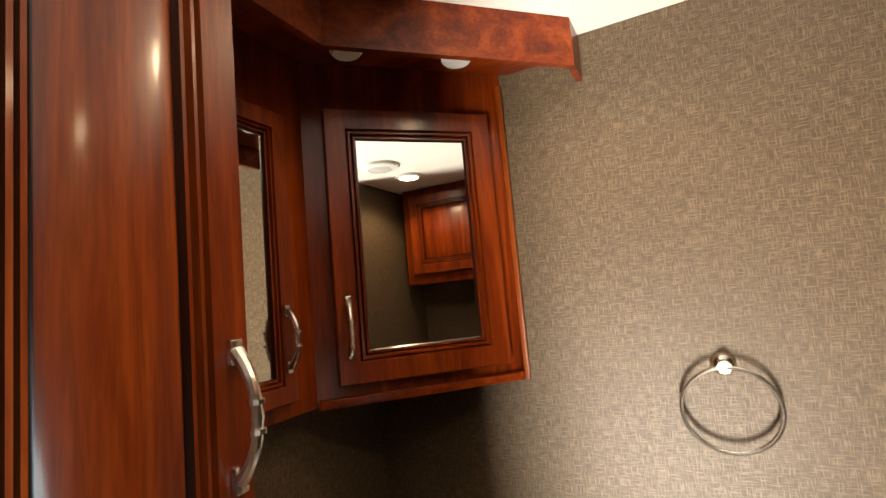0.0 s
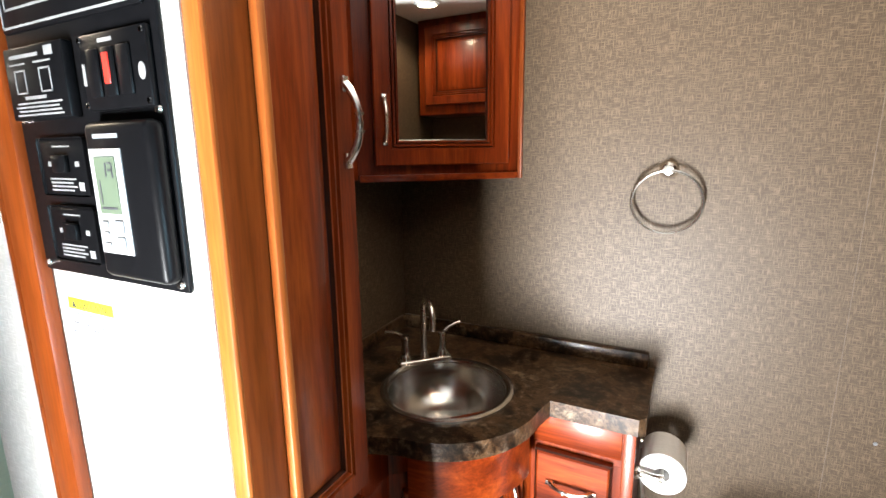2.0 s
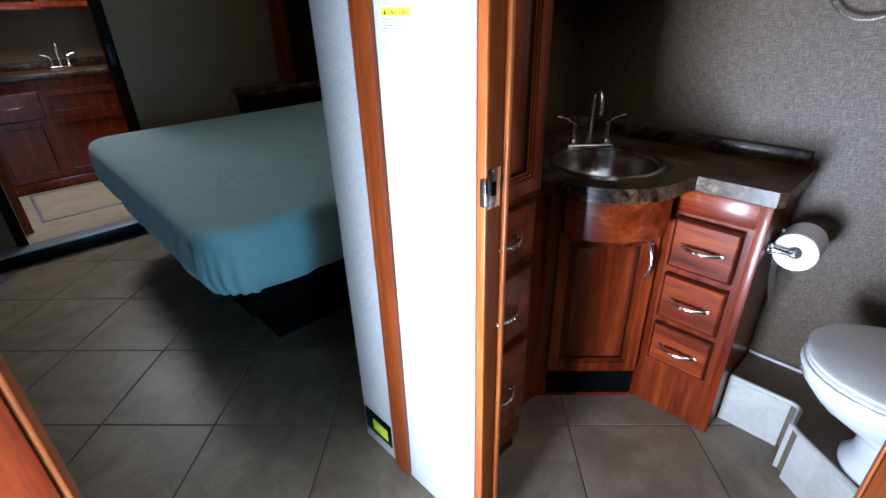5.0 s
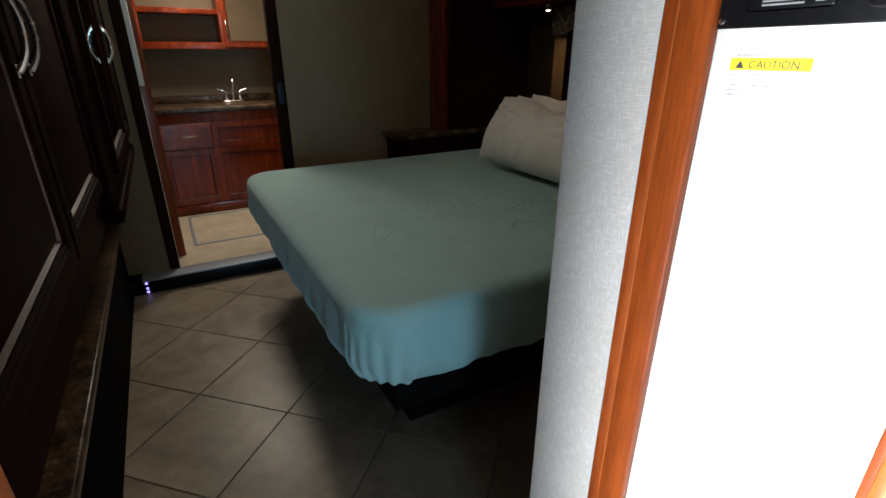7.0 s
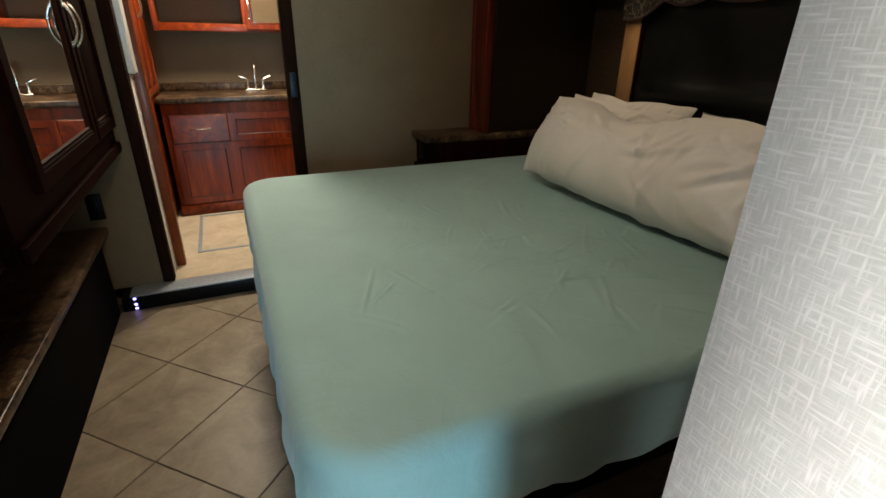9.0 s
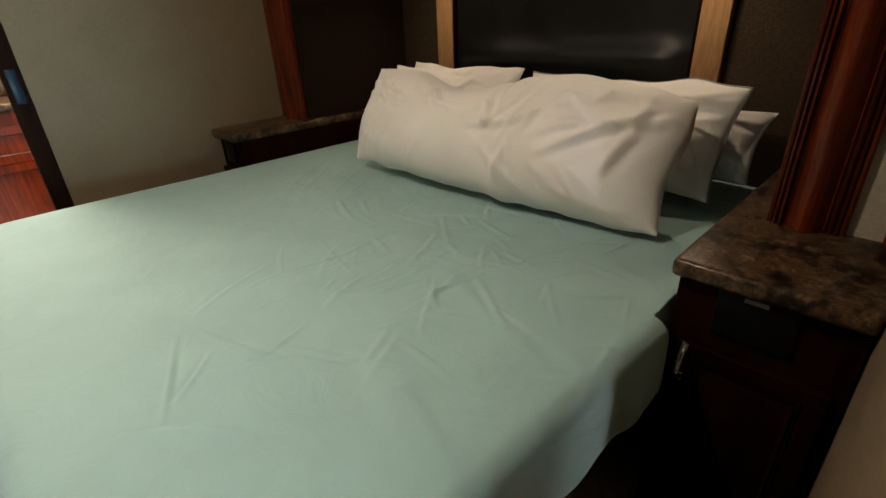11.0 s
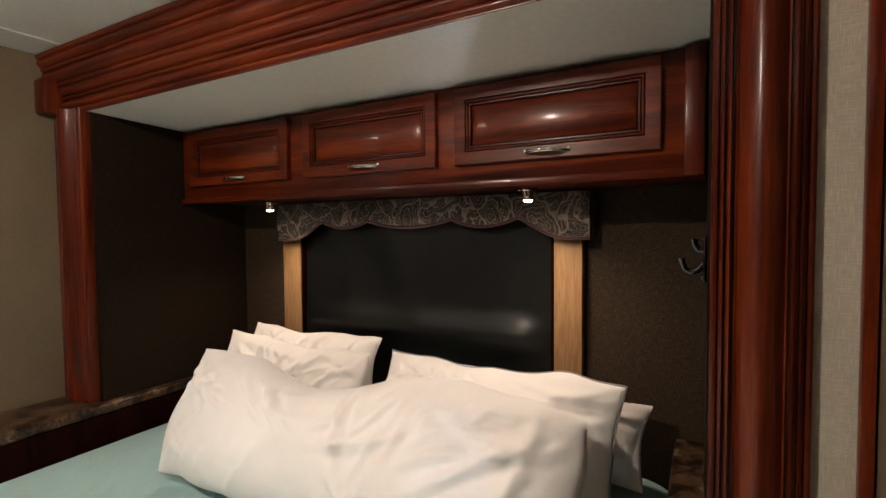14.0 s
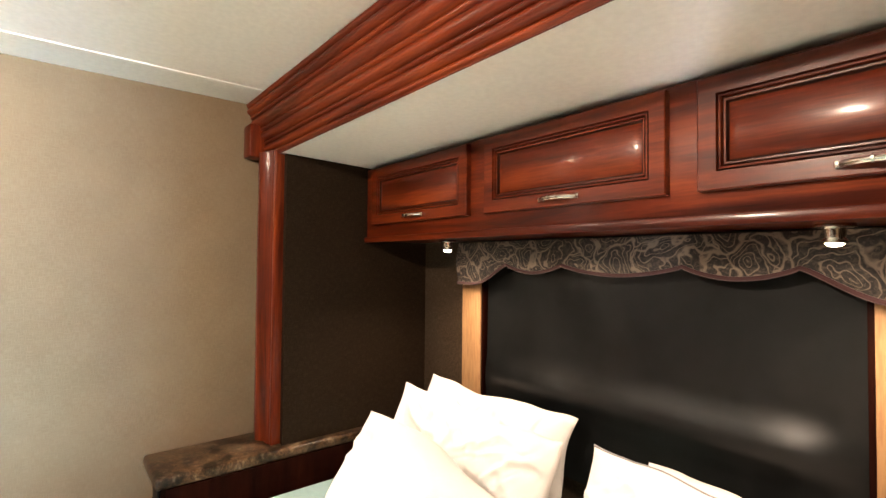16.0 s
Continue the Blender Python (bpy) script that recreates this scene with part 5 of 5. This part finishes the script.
pillow_between((-1.95, 1.56, 0.77), (-1.18, 1.52, 0.77), (-1.93, 1.68, 1.0), (-1.19, 1.62, 0.94), 0.15, 24.0, "white pillow lying behind the others")


# nightstands
def nightstand(x0, x1, y0, label):
    ns = thing("nightstand", ((x0 + x1) / 2, 1.2, 0.0), label, "nightstand", "nightstands beside the bed")
    # body darkened by colour to look unlit
    part("body", boxed((x0 + 0.012, y0 + 0.030, 0.0), (x1 - 0.004, 1.78, 0.772), 0.003), SHADED_CHERRY, ns)
    bm = boxed((x0, y0, 0.7725), (x1, 1.788, 0.812), 0.012, 3)
    part("top", bm, GRANITE, ns, "brown granite-look top")
    return ns


nsr = nightstand(-1.128, -0.806, 0.785, "cherry nightstand, darkened as in shade, with a granite-look top and power outlet")
part("outlet_plate", boxed((-1.040, 0.806, 0.668), (-0.905, 0.8145, 0.770), 0.003), BLACK, nsr, "black outlet plate")
part("outlet_label", boxed((-0.995, 0.8045, 0.755), (-0.955, 0.8055, 0.764)), GREY_PRINT, nsr, "small pale label")
cabinet_door(nsr, (-1.09, 0.8145, 0.10), (0, -1), 0.26, 0.53, "raised", (0.018, 0.485, 0), 0.075, SHADED_CHERRY, 0.7)
nsl = nightstand(WX + 0.002, -3.025, 0.715, "cherry nightstand, darkened as in shade, with a granite-look top against the wall")
cabinet_door(nsl, (-3.255, 0.7445, 0.10), (0, -1), 0.19, 0.53, "raised", (0.165, 0.44, 0), 0.10, SHADED_CHERRY, 0.6)
part("outlet_plate", boxed((-3.20, 0.736, 0.665), (-3.11, 0.7445, 0.758), 0.003), BLACK, nsl, "black outlet plate")


# fluted pilasters and crown of the slide-out
def pilaster(x0, x1, label, flip=False):
    p = thing("pilaster", ((x0 + x1) / 2, 1.1, 0.812), label, "pilaster", "slide-out pilasters")
    w = x1 - x0
    prof = []
    base = ((0.0, 0.0), (0.0, 0.016), (0.03, 0.020), (0.06, 0.020), (0.07, 0.010), (0.09, 0.022), (0.12, 0.026), (0.14, 0.014), (0.16, 0.024), (0.19, 0.028), (0.22, 0.014), (0.25, 0.022))
    mid = tuple((0.27 + 0.46 * k / 10, 0.020 + 0.026 * math.sin(math.pi * k / 10)) for k in range(11))
    prof = list(base) + list(mid) + [(1 - a, o) for a, o in base[::-1]]
    bm = bmesh.new()
    prism(bm, [(x0 + a * w, 1.114 - o) for a, o in prof] + [(x1, 1.13), (x0, 1.13)], 0.813, 1.92)
    part("shaft", bm, BED_CHERRY, p, smooth=25)
    for k in (4, 7, 10):
        for a in (base[k][0], 1 - base[k][0]):
            bm = boxed((x0 + a * w - 0.002, 1.114 - base[k][1] - 0.004, 0.814), (x0 + a * w + 0.002, 1.114 - base[k][1] + 0.003, 1.918))
            part("glazed_flute", bm, GLAZE, p)
    return p


pilaster(-1.046, -0.905, "fluted cherry pilaster beside the bed niche")
pilaster(-3.278, -3.085, "narrow fluted cherry pilaster at the wall")


def crown():
    """Crown moulding along the slide-out's head, with its returns."""
    face, dark = [(1.128, 1.905), (1.107, 1.905)], set()
    beads = (0.018, 0.030, 0.014, 0.036, 0.016, 0.044, 0.014, 0.030, 0.020)
    z = 1.908
    for k, h in enumerate(beads):
        y = 1.107 - 0.060 * ((z - 1.905) / 0.224) ** 1.25
        y2 = 1.107 - 0.060 * ((z + h - 1.905) / 0.224) ** 1.25
        bulge = 0.007 if h < 0.025 else 0.012
        for q in range(7):
            f = q / 6
            face.append((y + (y2 - y) * f - bulge * math.sin(math.pi * f) ** 0.7, z + h * f))
        z += h
        if k < len(beads) - 1:
            dark.add(len(face) - 1)
            face.append((y2 + 0.013, z))
            dark.add(len(face) - 1)
    prof = face + [(face[-1][0], 2.129), (1.128, 2.129)]
    c = thing("crown_moulding", (-2.0, 1.09, 1.905), "deep layered cherry crown moulding over the bed niche", "crown moulding")
    bm = bmesh.new()
    a = [bm.verts.new((-3.276, y, z)) for y, z in prof]
    b = [bm.verts.new((-0.840, y, z)) for y, z in prof]
    for k in range(len(prof)):
        j = (k + 1) % len(prof)
        f = bm.faces.new((a[k], a[j], b[j], b[k]))
        f.material_index = 1 if k in dark else 0
    bm.faces.new(a)
    bm.faces.new(b[::-1])
    part("moulding", bm, [BED_CHERRY_X, GLAZE], c, smooth=40)
    bm = bmesh.new()
    box(bm, (-3.279, 1.035, 1.905), (-3.20, 1.105, 2.035), 0.008)
    part("corner_block", bm, BED_CHERRY, c)


crown()

# overhead cabinets
oc = thing("overhead_cabinet", (-2.05, 1.62, 1.585), "cherry overhead cabinet with three raised panel doors", "cabinet")
part("body", boxed((-3.055, 1.475, 1.585), (-1.055, 1.788, 1.884), 0.003), BED_CHERRY_X, oc)
part("bottom_lip", boxed((-3.055, 1.462, 1.578), (-1.075, 1.4745, 1.600), 0.003), BED_CHERRY_X, oc)
part("end_return", boxed((-1.100, 1.450, 1.580), (-1.056, 1.4745, 1.884), 0.004), BED_CHERRY, oc)
for x0, x1 in ((-2.985, -2.410), (-2.332, -1.780), (-1.716, -1.150)):
    cabinet_door(oc, (x0, 1.4745, 1.648), (0, -1), x1 - x0, 0.226, "raised", ((x1 - x0) / 2, 0.020, 90), 0.105, BED_CHERRY_X, 0.80)


def reading_lamp(x):
    r = thing("reading_lamp", (x, 1.54, 1.545), "small round nickel reading lamp, lit, under the cabinet", "reading lamp", "reading lamps")
    m = Matrix.Translation((x, 1.54, 0))
    bm = bmesh.new()
    lathe(bm, ((0, 1.5775), (0.030, 1.5770), (0.032, 1.571), (0.018, 1.568), (0.016, 1.552), (0.020, 1.546), (0.019, 1.541), (0.016, 1.543)), m, 24)
    part("body", bm, NICKEL, r)
    bm = bmesh.new()
    lathe(bm, ((0, 1.5355), (0.009, 1.5368), (0.0155, 1.5425)), m, 20)
    part("lens", bm, LAMP_GLOW, r, "glowing lens")


for lx in (-2.600, -1.515):
    reading_lamp(lx)


# window with shade and valance
win = thing("bed_window", (-2.08, 1.78, 0.82), "bed head window covered by a black roller shade", "window shade")
bm = bmesh.new()
rows = []
for k in range(31):
    z = 0.80 + 0.80 * k / 30
    bulge = 0.034 * math.exp(-((z - 1.07) / 0.06) ** 2)
    rows.append([bm.verts.new((-2.66 + 1.16 * i / 24, 1.775 - bulge * min(1.0, min(i, 24 - i) / 2) - 0.003 * math.sin(i * 0.9 + k * 0.2), z)) for i in range(25)])
for a, b in zip(rows, rows[1:]):
    for i in range(24):
        bm.faces.new((a[i], a[i + 1], b[i + 1], b[i]))
part("shade", bm, SHADE, win, "black vinyl shade", smooth=60)
for x0, x1 in ((-2.755, -2.648), (-1.495, -1.402)):
    part("side_rail", boxed((x0, 1.748, 0.80), (x1, 1.788, 1.47), 0.003), OAK, win, "pale oak side rail")
for x in (-2.648, -1.507):
    part("inner_edge", boxed((x, 1.752, 0.80), (x + 0.012, 1.788, 1.47), 0.002), SHADED_CHERRY, win)


def valance():
    v = thing("valance", (-2.08, 1.74, 1.43), "paisley brocade valance with a scalloped piped hem", "valance")
    x0, x1 = -2.738, -1.370
    cusps = (-2.480, -2.240, -1.860, -1.612)

    def hem(f):
        """Height of the hem along the valance, 0 to 1."""
        x = x0 + (x1 - x0) * f
        if x < cusps[0]:
            return 1.492 - 0.074 * math.sin(min(1.0, (cusps[0] - x) / 0.17) * math.pi / 2) ** 1.3
        if x > cusps[3]:
            return 1.496 - 0.070 * math.sin(min(1.0, (x - cusps[3]) / 0.17) * math.pi / 2) ** 1.3
        for a, b in zip(cusps, cusps[1:]):
            if a <= x <= b:
                return 1.495 - 0.028 * math.sin(math.pi * (x - a) / (b - a)) ** 0.8
    bm = bmesh.new()
    n = 120
    rows = []
    for k in range(7):
        row = []
        for i in range(n + 1):
            f = i / n
            z = hem(f) + (1.576 - hem(f)) * k / 6
            y = 1.712 - 0.012 * math.sin(math.pi * k / 6) - 0.004 * noise.noise((f * 12, k * 0.4, 0))
            row.append(bm.verts.new((x0 + (x1 - x0) * f, y, z)))
        rows.append(row)
    for a, b in zip(rows, rows[1:]):
        for i in range(n):
            bm.faces.new((a[i], a[i + 1], b[i + 1], b[i]))
    for side in (0, n):
        back = [bm.verts.new((r[side].co.x, 1.788, r[side].co.z)) for r in rows]
        for k in range(6):
            bm.faces.new((rows[k][side], rows[k + 1][side], back[k + 1], back[k]))
    part("fabric", bm, VALANCE, v, smooth=60)
    bm = bmesh.new()
    tube(bm, [(x0 + (x1 - x0) * i / n, 1.710, hem(i / n)) for i in range(n + 1)], 0.006, 8)
    part("piping", bm, PIPING, v, "maroon piped hem")


valance()

# robe hook
hk = thing("robe_hook", (-1.06, 1.215, 1.35), "dark chrome double robe hook on the slide-out wall", "robe hook")
bm = boxed((-1.0575, 1.203, 1.352), (-1.0505, 1.228, 1.440), 0.003, 3)
for pz in (1.360, 1.432):
    lathe(bm, ((0.0, 0.003), (0.004, 0.0025), (0.005, 0.0)), Matrix.Translation((-1.0575, 1.2155, pz)) @ Matrix.Rotation(radians(-90), 4, "Y"), 12)
part("plate", bm, CHROME_DARK, hk)
bm = bmesh.new()
tube(bm, [(-1.056, 1.2155, 1.385), (-1.066, 1.2155, 1.374), (-1.078, 1.2155, 1.370), (-1.088, 1.2155, 1.376), (-1.093, 1.2155, 1.390), (-1.094, 1.2155, 1.397)], [0.008, 0.0065, 0.0058, 0.0055, 0.006, 0.0075], 12)
part("lower_hook", bm, CHROME_DARK, hk)
bm = bmesh.new()
tube(bm, [(-1.056, 1.2155, 1.412), (-1.066, 1.2155, 1.414), (-1.072, 1.2155, 1.424), (-1.073, 1.2155, 1.434)], [0.008, 0.0065, 0.006, 0.0075], 12)
part("upper_hook", bm, CHROME_DARK, hk)

# ceiling lamps over the bedroom aisle
for lx, ly in ((-1.84, -0.10), (-2.93, 0.0)):
    c = thing("ceiling_lamp", (lx, ly, 2.115), "round white recessed ceiling lamp, lit", "ceiling light", "bedroom ceiling lamps")
    bm = bmesh.new()
    lathe(bm, ((0.062, 2.1295), (0.060, 2.122), (0.046, 2.118), (0.044, 2.1285)), Matrix.Translation((lx, ly, 0)), 28)
    part("trim_ring", bm, WHITE_PLASTIC, c)
    bm = bmesh.new()
    lathe(bm, ((0, 2.1225), (0.042, 2.1245), (0.043, 2.1285)), Matrix.Translation((lx, ly, 0)), 28)
    part("lens", bm, LAMP_GLOW, c, "glowing lens")
c = thing("rear_ceiling_lamp", (-4.12, -0.1, 2.115), "square white ceiling lamp of the rear washroom", "ceiling light")
part("lens", boxed((-4.32, -0.30, 2.112), (-3.92, 0.10, 2.1285), 0.004), glow("rear_lamp_lens", (1.0, 0.9, 0.75), 3), c)

# ---- floor tiles ----
floor = solid("floor", boxed((-3.28, -1.40, -0.03), (2.62, 1.83, -0.004)), GROUT, "beige ceramic tiles laid diagonally with dark grout", "floor", "structure", smooth=None)


def clip(poly, axis, value, keep_less):
    out = []
    for k in range(len(poly)):
        a, b = poly[k], poly[(k + 1) % len(poly)]
        ina = (a[axis] <= value) == keep_less
        inb = (b[axis] <= value) == keep_less
        if ina:
            out.append(a)
        if ina != inb:
            t = (value - a[axis]) / (b[axis] - a[axis])
            out.append((a[0] + t * (b[0] - a[0]), a[1] + t * (b[1] - a[1])))
    return out


HALF = 0.2905
A0 = (-0.291, 0.498)
shared = None
for i in range(-14, 15):
    for j in range(-14, 15):
        cx, cy = A0[0] + HALF * (i - j), A0[1] + HALF * (i + j + 1)
        g = HALF - 0.0028
        poly = [(cx, cy - g), (cx + g, cy), (cx, cy + g), (cx - g, cy)]
        full = poly
        for axis, value, less in ((0, 2.60, True), (0, -3.165, False), (1, 1.78, True), (1, -1.32, False)):
            poly = clip(poly, axis, value, less) if len(poly) > 2 else []
        if len(poly) < 3 or (cx > 1.2 and cy > 0.2):
            continue
        whole = poly == full
        if whole and shared:
            me = shared
        else:
            bm = bmesh.new()
            vs = prism(bm, [(x - cx, y - cy) for x, y in poly], -0.0039, 0.0)
            bmesh.ops.recalc_face_normals(bm, faces=bm.faces)
            top = [e for e in bm.edges if all(v.co.z > -0.001 for v in e.verts)]
            bmesh.ops.bevel(bm, geom=top, offset=0.0018, segments=1, affect="EDGES")
            me = mesh_of("tile", bm, TILE)
            if whole:
                shared = me
        ob = new("tile", me)
        ob.location = Vector((cx, cy, 0)) - ORIGIN[floor]
        ob.parent = floor
